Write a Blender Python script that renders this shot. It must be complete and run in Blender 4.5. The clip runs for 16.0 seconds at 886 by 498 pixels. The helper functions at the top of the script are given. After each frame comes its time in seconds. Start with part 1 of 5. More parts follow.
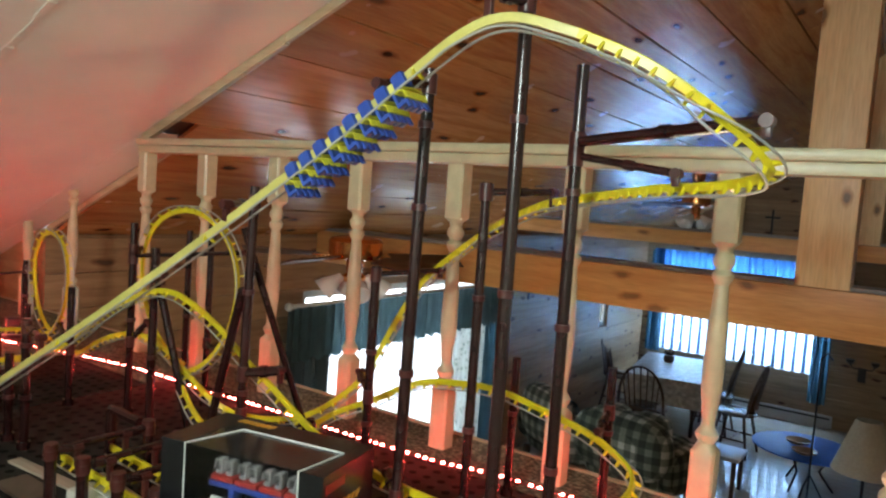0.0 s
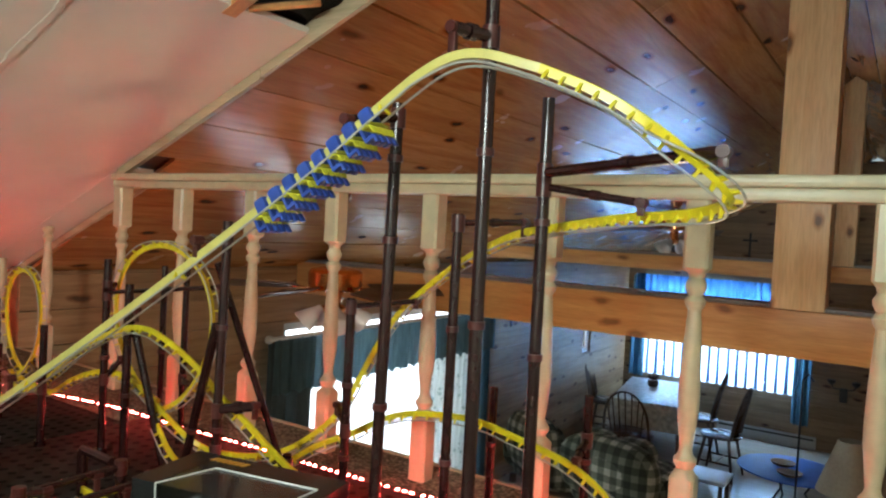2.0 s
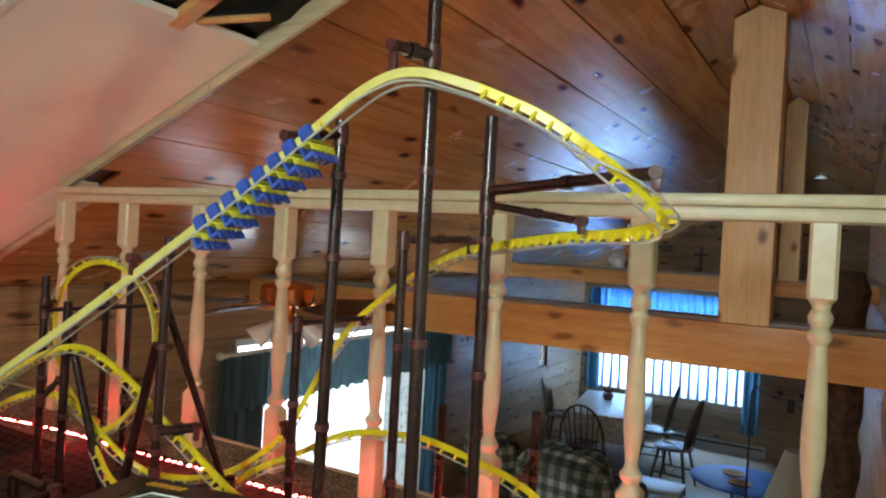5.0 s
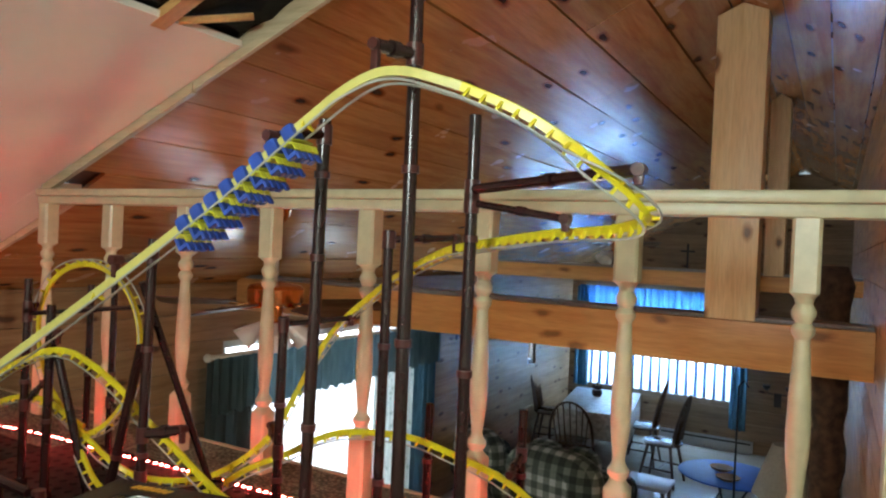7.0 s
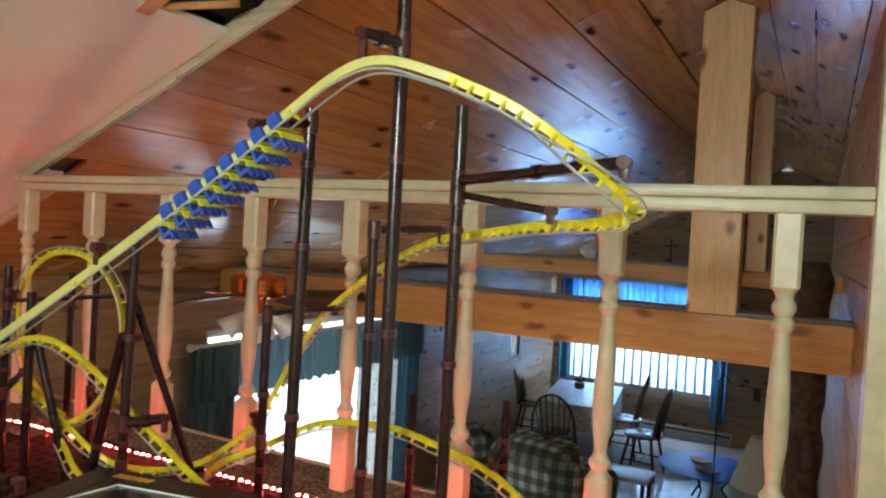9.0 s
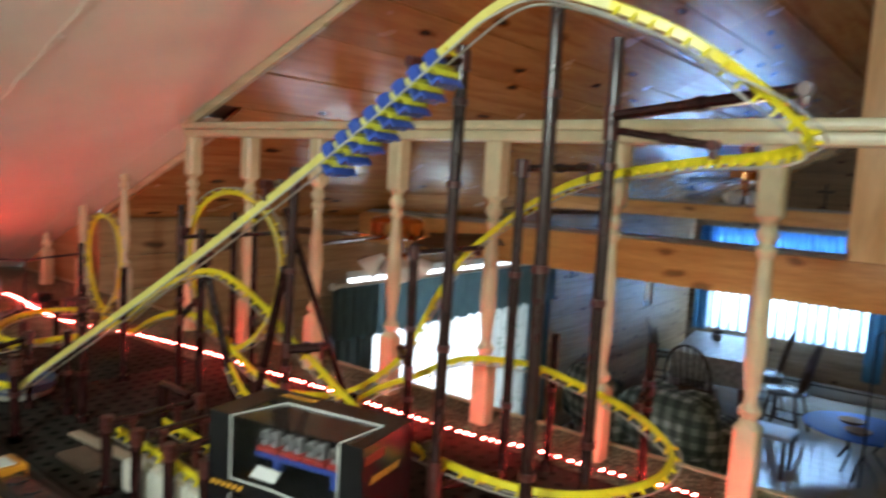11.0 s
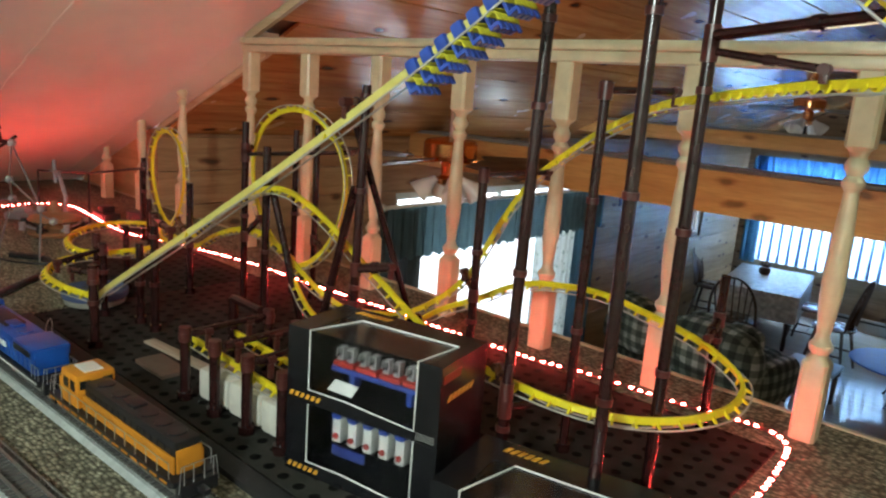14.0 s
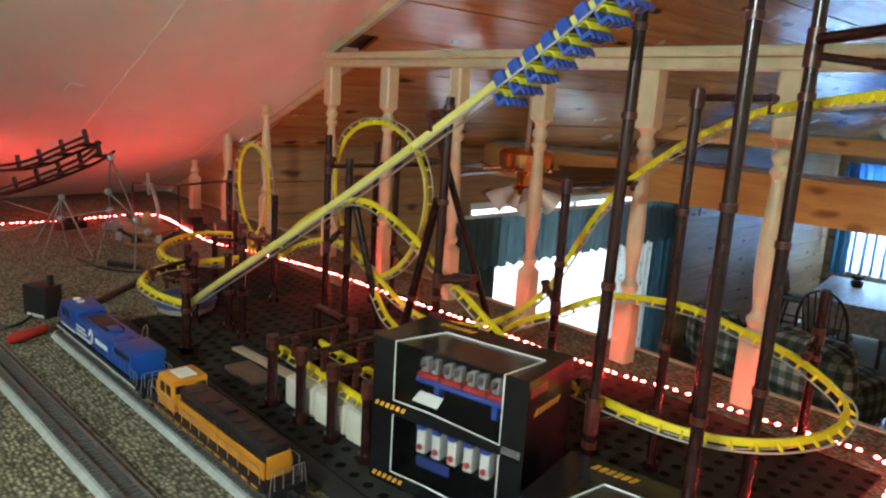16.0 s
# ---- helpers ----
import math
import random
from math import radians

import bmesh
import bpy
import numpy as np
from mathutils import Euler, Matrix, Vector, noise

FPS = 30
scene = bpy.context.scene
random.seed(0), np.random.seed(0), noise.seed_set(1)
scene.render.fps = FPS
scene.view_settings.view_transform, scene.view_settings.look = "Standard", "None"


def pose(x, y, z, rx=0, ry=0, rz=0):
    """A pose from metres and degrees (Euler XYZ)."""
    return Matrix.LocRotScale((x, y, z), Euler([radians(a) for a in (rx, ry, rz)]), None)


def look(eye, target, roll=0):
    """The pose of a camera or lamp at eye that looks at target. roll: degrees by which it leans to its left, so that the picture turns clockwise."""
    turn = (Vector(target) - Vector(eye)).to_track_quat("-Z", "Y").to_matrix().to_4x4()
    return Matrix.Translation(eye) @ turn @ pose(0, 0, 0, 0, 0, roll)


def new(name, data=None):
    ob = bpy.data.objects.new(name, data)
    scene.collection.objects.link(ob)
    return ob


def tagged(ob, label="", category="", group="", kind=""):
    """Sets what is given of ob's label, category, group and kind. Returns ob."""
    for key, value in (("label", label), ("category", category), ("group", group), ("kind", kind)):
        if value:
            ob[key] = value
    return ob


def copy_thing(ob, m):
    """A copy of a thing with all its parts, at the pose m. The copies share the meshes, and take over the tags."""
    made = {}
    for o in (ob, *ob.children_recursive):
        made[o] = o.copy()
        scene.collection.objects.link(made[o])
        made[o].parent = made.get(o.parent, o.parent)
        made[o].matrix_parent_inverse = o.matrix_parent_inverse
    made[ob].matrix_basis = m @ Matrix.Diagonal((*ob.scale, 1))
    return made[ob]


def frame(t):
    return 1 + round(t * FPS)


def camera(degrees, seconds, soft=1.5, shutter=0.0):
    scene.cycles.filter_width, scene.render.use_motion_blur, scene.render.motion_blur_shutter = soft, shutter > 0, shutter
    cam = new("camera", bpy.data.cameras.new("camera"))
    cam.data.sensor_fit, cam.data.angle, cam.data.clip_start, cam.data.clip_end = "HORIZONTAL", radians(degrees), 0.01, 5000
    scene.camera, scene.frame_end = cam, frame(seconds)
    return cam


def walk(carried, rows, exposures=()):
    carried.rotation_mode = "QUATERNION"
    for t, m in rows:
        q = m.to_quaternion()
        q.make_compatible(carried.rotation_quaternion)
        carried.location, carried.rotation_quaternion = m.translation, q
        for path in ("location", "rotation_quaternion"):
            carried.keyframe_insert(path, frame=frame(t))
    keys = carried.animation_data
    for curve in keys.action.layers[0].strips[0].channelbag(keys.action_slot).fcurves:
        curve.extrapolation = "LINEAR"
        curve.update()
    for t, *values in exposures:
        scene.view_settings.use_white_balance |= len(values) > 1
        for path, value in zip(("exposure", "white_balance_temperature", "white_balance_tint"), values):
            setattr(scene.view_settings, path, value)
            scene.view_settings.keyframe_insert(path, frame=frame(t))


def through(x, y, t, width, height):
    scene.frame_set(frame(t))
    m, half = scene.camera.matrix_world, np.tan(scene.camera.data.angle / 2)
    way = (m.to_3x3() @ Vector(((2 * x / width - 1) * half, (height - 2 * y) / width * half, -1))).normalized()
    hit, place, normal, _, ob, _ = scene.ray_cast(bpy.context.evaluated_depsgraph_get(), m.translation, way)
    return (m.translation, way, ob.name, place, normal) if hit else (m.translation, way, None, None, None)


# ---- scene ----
cam = camera(64.5, 16.0, soft=2.2, shutter=0.5)
PATH = [
    (0, (0.191, 0.192, 0.736), (-0.949, 1.83, 0.595), 4.1),
    (0.5, (0.193, 0.193, 0.74), (-0.975, 1.814, 0.64), 3.5),
    (1, (0.198, 0.196, 0.744), (-0.946, 1.834, 0.655), 3.2),
    (1.5, (0.204, 0.195, 0.742), (-0.914, 1.852, 0.658), 3.0),
    (2, (0.211, 0.199, 0.744), (-0.896, 1.864, 0.686), 3.1),
    (2.5, (0.213, 0.198, 0.745), (-0.876, 1.874, 0.685), 2.8),
    (3, (0.215, 0.201, 0.747), (-0.864, 1.884, 0.704), 2.8),
    (3.5, (0.217, 0.209, 0.749), (-0.844, 1.904, 0.712), 2.9),
    (4, (0.223, 0.211, 0.748), (-0.842, 1.904, 0.714), 2.6),
    (4.5, (0.228, 0.216, 0.751), (-0.8, 1.931, 0.733), 2.9),
    (5, (0.231, 0.217, 0.752), (-0.78, 1.943, 0.74), 3.2),
    (7.5, (0.236, 0.221, 0.752), (-0.738, 1.968, 0.734), 2.6),
    (8, (0.236, 0.219, 0.751), (-0.722, 1.975, 0.724), 3.0),
    (10.3, (0.234, 0.222, 0.748), (-0.704, 1.988, 0.702), 3.2),
    (10.5, (0.232, 0.223, 0.746), (-0.745, 1.967, 0.678), 3.3),
    (11, (0.209, 0.191, 0.732), (-1.023, 1.752, 0.527), 3.2),
    (11.5, (0.156, 0.185, 0.737), (-1.261, 1.573, 0.481), 3.3),
    (12, (0.13, 0.154, 0.734), (-1.346, 1.481, 0.486), 3.8),
    (12.5, (0.12, 0.149, 0.733), (-1.354, 1.477, 0.483), 3.9),
    (13, (0.121, 0.155, 0.732), (-1.313, 1.526, 0.479), 4.6),
    (13.5, (0.141, 0.149, 0.725), (-1.12, 1.639, 0.292), 5.2),
    (14, (0.148, 0.156, 0.724), (-1.138, 1.629, 0.298), 4.4),
    (14.5, (0.137, 0.146, 0.727), (-1.231, 1.549, 0.329), 3.9),
    (15, (0.128, 0.144, 0.726), (-1.296, 1.492, 0.331), 3.7),
    (15.5, (0.128, 0.139, 0.726), (-1.307, 1.478, 0.339), 3.4),
    (16, (0.126, 0.141, 0.725), (-1.307, 1.474, 0.313), 3.4),
]
walk(cam, [(t, look(eye, target, roll)) for t, eye, target, roll in PATH])

# ---------------------------------------------------------------- light
def area(name, m, sx, sy, power, color):
    d = bpy.data.lights.new(name, "AREA")
    d.shape, d.size, d.size_y, d.energy, d.color = "RECTANGLE", sx, sy, power, color
    o = new(name, d)
    o.matrix_world = m
    return o


def bulb(name, at, power, color, size):
    d = bpy.data.lights.new(name, "POINT")
    d.energy, d.color, d.shadow_soft_size = power, color, size
    o = new(name, d)
    o.location = at
    return o


world = bpy.data.worlds.new("sky")
scene.world = world
world.use_nodes = True
sky = world.node_tree.nodes.new("ShaderNodeTexSky")
sky.sky_type, sky.sun_disc, sky.sun_elevation, sky.sun_rotation = "NISHITA", False, 0.7, 1.2
world.node_tree.links.new(sky.outputs[0], world.node_tree.nodes["Background"].inputs[0])
world.node_tree.nodes["Background"].inputs[1].default_value = 0.1
# daylight in the patio door, the dining window and the side window
area("patio_daylight", look((-3.95, 5.15, -1.1), (0, 5.15, -1.1)), 2.3, 1.9, 84, (0.84, 0.93, 1.0))
area("window_daylight", look((-2.2, 11.9, -0.6), (-2.2, 0, -0.6)), 2.3, 1.5, 380, (0.42, 0.68, 1.0))
# unseen lamp assumed behind the camera, since the loft is evidently lit
bulb("unseen_loft_lamp", (0.10, -1.05, 1.20), 138, (0.86, 1.0, 0.97), 0.14)
# warm fill light without a fixture, added to brighten ceiling and beams
bulb("living_room_fill", (-0.9, 2.9, -0.6), 25, (1.0, 0.76, 0.50), 0.15)
scene.view_settings.exposure = -0.08


# ---------------------------------------------------------------- materials
def material(name):
    m = bpy.data.materials.new(name)
    m.use_nodes = True
    nt = m.node_tree
    return m, nt, nt.nodes["Principled BSDF"]


def ramp(nt, src, stops):
    r = nt.nodes.new("ShaderNodeValToRGB")
    while len(r.color_ramp.elements) < len(stops):
        r.color_ramp.elements.new(0.5)
    for e, (p, c) in zip(r.color_ramp.elements, stops):
        e.position, e.color = p, (*c, 1)
    nt.links.new(src, r.inputs[0])
    return r.outputs[0]


def mix(nt, mode, fac, a, b):
    n = nt.nodes.new("ShaderNodeMix")
    n.data_type, n.blend_type = "RGBA", mode
    for sock, v in ((n.inputs[0], fac), (n.inputs[6], a), (n.inputs[7], b)):
        if isinstance(v, bpy.types.NodeSocket):
            nt.links.new(v, sock)
        else:
            sock.default_value = v if not isinstance(v, tuple) else (*v, 1)
    return n.outputs[2]


def coords(nt, scale):
    tc = nt.nodes.new("ShaderNodeTexCoord")
    mp = nt.nodes.new("ShaderNodeMapping")
    mp.inputs["Scale"].default_value = scale
    nt.links.new(tc.outputs["Object"], mp.inputs[0])
    return mp.outputs[0]


def bump(nt, bsdf, height, strength, distance):
    b = nt.nodes.new("ShaderNodeBump")
    b.inputs["Strength"].default_value, b.inputs["Distance"].default_value = strength, distance
    nt.links.new(height, b.inputs["Height"])
    nt.links.new(b.outputs[0], bsdf.inputs["Normal"])


def tex(nt, kind, vec, scale, detail=3.0):
    n = nt.nodes.new(kind)
    nt.links.new(vec, n.inputs["Vector"])
    n.inputs["Scale"].default_value = scale
    if kind == "ShaderNodeTexNoise":
        n.inputs["Detail"].default_value = detail
    return n


def variation(nt, lo, hi):
    """A grey that differs from piece to piece."""
    a = nt.nodes.new("ShaderNodeObjectInfo").outputs["Random"]
    g = nt.nodes.new("ShaderNodeNewGeometry").outputs["Random Per Island"]
    s = nt.nodes.new("ShaderNodeMath")
    s.operation = "ADD"
    nt.links.new(a, s.inputs[0]), nt.links.new(g, s.inputs[1])
    f = nt.nodes.new("ShaderNodeMath")
    f.operation = "FRACT"
    nt.links.new(s.outputs[0], f.inputs[0])
    return ramp(nt, f.outputs[0], [(0, lo), (1, hi)])


def wood(name, light, dark, along, rough=0.35, knots=1.0, vary=0.25, face="z"):
    """Knotty boards: grain stretched along one axis, dark knots, each board of its own tone."""
    m, nt, b = material(name)
    st = [9.0, 9.0, 9.0]
    st["xyz".index(along)] = 0.7
    v = coords(nt, st)
    n1 = tex(nt, "ShaderNodeTexNoise", v, 2.2, 6)
    n1.inputs["Distortion"].default_value = 0.6
    col = ramp(nt, n1.outputs[0], [(0.3, dark), (0.62, light)])
    fine = tex(nt, "ShaderNodeTexNoise", v, 14, 3)
    col = mix(nt, "MULTIPLY", 0.35, col, ramp(nt, fine.outputs[0], [(0.3, (0.55, 0.5, 0.45)), (0.6, (1, 1, 1))]))
    if knots:
        sp = nt.nodes.new("ShaderNodeSeparateXYZ")
        nt.links.new(coords(nt, (1, 1, 1)), sp.inputs[0])
        cb = nt.nodes.new("ShaderNodeCombineXYZ")
        across = ({"x", "y", "z"} - {along, face}).pop()
        for k, (ax, f) in enumerate(((across, 5.0), (along, 2.0))):
            mu = nt.nodes.new("ShaderNodeMath")
            mu.operation, mu.inputs[1].default_value = "MULTIPLY", f
            nt.links.new(sp.outputs["xyz".index(ax)], mu.inputs[0])
            nt.links.new(mu.outputs[0], cb.inputs[k])
        vo = tex(nt, "ShaderNodeTexVoronoi", cb.outputs[0], 1.0)
        vo.voronoi_dimensions = "2D"
        bend = tex(nt, "ShaderNodeTexNoise", coords(nt, (1, 1, 1)), 7, 2)
        nt.links.new(mix(nt, "ADD", 0.22, cb.outputs[0], bend.outputs["Color"]), vo.inputs["Vector"])
        some = nt.nodes.new("ShaderNodeSeparateColor")
        nt.links.new(vo.outputs["Color"], some.inputs[0])
        keep = ramp(nt, some.outputs[0], [(0.50, (0, 0, 0)), (0.54, (1, 1, 1))])
        kn = ramp(nt, vo.outputs["Distance"], [(0.055, (0.10, 0.045, 0.025)), (0.085, (0.50, 0.30, 0.20)), (0.15, (1, 1, 1))])
        kn = mix(nt, "MIX", keep, kn, (1.0, 1.0, 1.0))
        col = mix(nt, "MULTIPLY", 0.95 * knots, col, kn)
    col = mix(nt, "MULTIPLY", 1.0, col, variation(nt, (1 - vary,) * 3, (1, 1, 1)))
    nt.links.new(col, b.inputs["Base Color"])
    big = tex(nt, "ShaderNodeTexNoise", coords(nt, (1, 1, 1)), 3, 3)
    nt.links.new(ramp(nt, big.outputs[0], [(0.3, (rough - 0.06,) * 3), (0.7, (rough + 0.08,) * 3)]), b.inputs["Roughness"])
    bump(nt, b, fine.outputs[0], 0.15, 0.002)
    return m


def plain(name, color, rough=0.5, metal=0.0, spots=0.12, scale=40.0, relief=0.05, vary=0.0):
    """Paint, plastic or metal with faint blotches and a fine relief."""
    m, nt, b = material(name)
    n = tex(nt, "ShaderNodeTexNoise", coords(nt, (1, 1, 1)), scale, 4)
    low = tuple(c * (1 - spots) for c in color)
    col = ramp(nt, n.outputs[0], [(0.35, low), (0.65, color)])
    if vary:
        col = mix(nt, "MULTIPLY", 1.0, col, variation(nt, (1 - vary,) * 3, (1, 1, 1)))
    nt.links.new(col, b.inputs["Base Color"])
    b.inputs["Roughness"].default_value, b.inputs["Metallic"].default_value = rough, metal
    bump(nt, b, n.outputs[0], relief, 0.002)
    return m


def glow(name, color, strength):
    m, nt, b = material(name)
    b.inputs["Base Color"].default_value = (*color, 1)
    b.inputs["Emission Color"].default_value = (*color, 1)
    b.inputs["Emission Strength"].default_value = strength
    return m


def cloth(name, color, through, rough=0.9, print_color=None):
    """Curtain cloth that lets some light through."""
    m, nt, b = material(name)
    n = tex(nt, "ShaderNodeTexNoise", coords(nt, (1, 1, 0.25)), 30, 3)
    col = ramp(nt, n.outputs[0], [(0.3, tuple(c * 0.75 for c in color)), (0.7, color)])
    if print_color:
        vo = tex(nt, "ShaderNodeTexVoronoi", coords(nt, (1, 1, 1)), 16)
        col = mix(nt, "MIX", ramp(nt, vo.outputs["Distance"], [(0.25, (0.7, 0.7, 0.7)), (0.35, (0, 0, 0))]), col, print_color)
    nt.links.new(col, b.inputs["Base Color"])
    b.inputs["Roughness"].default_value = rough
    t = nt.nodes.new("ShaderNodeBsdfTranslucent")
    nt.links.new(col, t.inputs[0])
    mx = nt.nodes.new("ShaderNodeMixShader")
    mx.inputs[0].default_value = through
    nt.links.new(b.outputs[0], mx.inputs[1]), nt.links.new(t.outputs[0], mx.inputs[2])
    nt.links.new(mx.outputs[0], nt.nodes["Material Output"].inputs[0])
    return m


def glass(name, rough=0.02):
    m, nt, b = material(name)
    b.inputs["Transmission Weight"].default_value, b.inputs["Roughness"].default_value, b.inputs["IOR"].default_value = 1.0, rough, 1.1
    return m


PINE_Y = wood("pine_ceiling_boards", (0.57, 0.28, 0.10), (0.40, 0.16, 0.048), "y", 0.20)
PINE_WALL_Y = wood("pine_wall_boards_side", (0.42, 0.26, 0.135), (0.29, 0.165, 0.075), "y", 0.45, 0.9, face="x")
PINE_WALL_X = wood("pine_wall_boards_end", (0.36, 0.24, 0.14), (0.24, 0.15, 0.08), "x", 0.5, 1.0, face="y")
PINE_BEAM = wood("pine_beam", (0.74, 0.41, 0.15), (0.60, 0.29, 0.09), "x", 0.4, 0.7, 0.1, face="y")
PINE_POST = wood("pine_post", (0.82, 0.64, 0.38), (0.74, 0.52, 0.27), "z", 0.4, 0.9, 0.1, face="y")
PINE_TRIM = wood("pale_trim", (0.62, 0.52, 0.34), (0.50, 0.40, 0.24), "x", 0.45, 0.0, 0.08)
CREAM = plain("cream_paint", (0.60, 0.53, 0.34), 0.36, 0, 0.14, 25, 0.10, 0.06)
PINE_EAST = wood("pine_side_boards", (0.55, 0.28, 0.11), (0.40, 0.18, 0.06), "y", 0.55, 0.9, face="x")
DARKWOOD = wood("dark_stained_wood", (0.10, 0.055, 0.03), (0.05, 0.028, 0.016), "z", 0.3, 0.0, 0.1)
BARK = plain("bark", (0.10, 0.055, 0.035), 0.9, 0, 0.6, 18, 1.0)


def drywall():
    m, nt, b = material("painted_drywall")
    v = coords(nt, (1, 1, 1))
    n = tex(nt, "ShaderNodeTexNoise", v, 3.0, 5)
    f = tex(nt, "ShaderNodeTexNoise", v, 120, 3)
    nt.links.new(ramp(nt, n.outputs[0], [(0.3, (0.69, 0.70, 0.62)), (0.7, (0.78, 0.79, 0.70))]), b.inputs["Base Color"])
    b.inputs["Roughness"].default_value = 0.8
    bump(nt, b, f.outputs[0], 0.15, 0.002)
    return m


def carpet():
    m, nt, b = material("berber_carpet")
    v = coords(nt, (1, 1.5, 1))
    vo = tex(nt, "ShaderNodeTexVoronoi", v, 70)
    vo.inputs["Randomness"].default_value = 0.7
    n = tex(nt, "ShaderNodeTexNoise", v, 9, 5)
    col = ramp(nt, vo.outputs["Distance"], [(0.15, (0.43, 0.40, 0.28)), (0.66, (0.105, 0.095, 0.060))])
    col = mix(nt, "MULTIPLY", 0.6, col, ramp(nt, n.outputs[0], [(0.35, (0.6, 0.55, 0.5)), (0.65, (1, 1, 1))]))
    nt.links.new(col, b.inputs["Base Color"])
    b.inputs["Roughness"].default_value = 0.95
    inv = nt.nodes.new("ShaderNodeInvert")
    nt.links.new(vo.outputs["Distance"], inv.inputs[1])
    bump(nt, b, inv.outputs[0], 1.0, 0.006)
    return m


def peg():
    """Dark brown base mat with rows of dark oval holes, 42 mm apart."""
    m, nt, b = material("holed_base_mat")
    v = coords(nt, (1 / 0.046, 1 / 0.046, 1))
    vo = tex(nt, "ShaderNodeTexVoronoi", v, 1.0)
    vo.inputs["Randomness"].default_value = 0.0
    n = tex(nt, "ShaderNodeTexNoise", coords(nt, (1, 1, 1)), 18, 5)
    col = ramp(nt, n.outputs[0], [(0.3, (0.021, 0.020, 0.017)), (0.7, (0.037, 0.035, 0.030))])
    hole = ramp(nt, vo.outputs["Distance"], [(0.21, (0, 0, 0)), (0.26, (1, 1, 1))])
    col = mix(nt, "MULTIPLY", 0.88, col, hole)
    nt.links.new(col, b.inputs["Base Color"])
    b.inputs["Roughness"].default_value, b.inputs["Specular IOR Level"].default_value = 0.8, 0.06
    bump(nt, b, hole, 1.0, 0.003)
    return m


def plaid():
    m, nt, b = material("plaid_upholstery")
    tc = nt.nodes.new("ShaderNodeTexCoord")
    sp = nt.nodes.new("ShaderNodeSeparateXYZ")
    nt.links.new(tc.outputs["Object"], sp.inputs[0])
    cols = []
    for i, k in ((0, 0.14), (1, 0.14), (2, 0.14)):
        d = nt.nodes.new("ShaderNodeMath")
        d.operation, d.inputs[1].default_value = "DIVIDE", k
        nt.links.new(sp.outputs[i], d.inputs[0])
        f = nt.nodes.new("ShaderNodeMath")
        f.operation = "FRACT"
        nt.links.new(d.outputs[0], f.inputs[0])
        cols.append(ramp(nt, f.outputs[0], [(0.46, (1, 1, 1)), (0.5, (0.38, 0.42, 0.39))]))
    n = tex(nt, "ShaderNodeTexNoise", coords(nt, (1, 1, 1)), 60, 4)
    col = ramp(nt, n.outputs[0], [(0.3, (0.36, 0.36, 0.30)), (0.7, (0.47, 0.46, 0.39))])
    for c in cols:
        col = mix(nt, "MULTIPLY", 1.0, col, c)
    nt.links.new(col, b.inputs["Base Color"])
    b.inputs["Roughness"].default_value = 0.95
    return m


DRYWALL, CARPET, PEG, PLAID = drywall(), carpet(), peg(), plaid()
PLASTIC_SHEET = plain("black_plastic_sheet", (0.006, 0.006, 0.007), 0.22, 0, 0.5, 9, 1.0)
YELLOW = plain("yellow_plastic", (0.78, 0.64, 0.02), 0.30, 0, 0.10, 60, 0.03)
RAILGREY = plain("grey_plastic_rail", (0.40, 0.38, 0.33), 0.35, 0, 0.1, 60, 0.03)
MAROON = plain("maroon_plastic", (0.036, 0.011, 0.010), 0.22, 0, 0.3, 25, 0.05, 0.2)
MAROON_JOINT = plain("maroon_joint", (0.075, 0.017, 0.014), 0.3, 0, 0.3, 40, 0.05)
BLUE = plain("blue_plastic", (0.030, 0.075, 0.36), 0.35, 0, 0.15, 60, 0.03)
SEATYELLOW = plain("seat_yellow", (0.50, 0.47, 0.02), 0.4)
TUBBLUE = plain("slate_blue_plastic", (0.08, 0.11, 0.22), 0.5, 0, 0.12, 30, 0.03)
LOCOBLUE = plain("locomotive_blue", (0.008, 0.070, 0.33), 0.30, 0, 0.15, 30, 0.03)
LOCOORANGE = plain("locomotive_orange", (0.62, 0.24, 0.018), 0.4, 0, 0.12, 30, 0.03)
LOCOBLACK = plain("locomotive_black", (0.012, 0.012, 0.014), 0.35, 0, 0.3, 30, 0.05)
WHITE = plain("white_plastic", (0.74, 0.74, 0.70), 0.45, 0, 0.06, 30, 0.03)
SILVER = plain("silver_wire", (0.55, 0.55, 0.55), 0.3, 0.8, 0.1, 60, 0.02)
GREYBED = plain("grey_roadbed", (0.42, 0.45, 0.44), 0.7, 0, 0.2, 60, 0.2)
TIEGREY = plain("dark_sleeper", (0.10, 0.098, 0.092), 0.6, 0, 0.3, 50, 0.1)
STEEL = plain("steel_rail", (0.42, 0.42, 0.40), 0.3, 0.9, 0.2, 60, 0.05)
CARTON = plain("black_carton", (0.010, 0.010, 0.012), 0.25, 0, 0.3, 20, 0.04)
ORANGE_INK = plain("orange_print", (0.70, 0.33, 0.03), 0.4)
RED_INK = plain("red_print", (0.30, 0.02, 0.015), 0.35)
BLUE_INK = plain("blue_card", (0.03, 0.05, 0.22), 0.3)
RED = plain("red_plastic", (0.42, 0.03, 0.02), 0.4)
BLACK = plain("black_plastic", (0.012, 0.012, 0.012), 0.4)
CREAMBLOCK = plain("pale_foam", (0.74, 0.71, 0.62), 0.6, 0, 0.08, 50, 0.1)
BARESTRIP = wood("bare_strip", (0.55, 0.47, 0.36), (0.42, 0.34, 0.25), "x", 0.6, 0.0, 0.1)
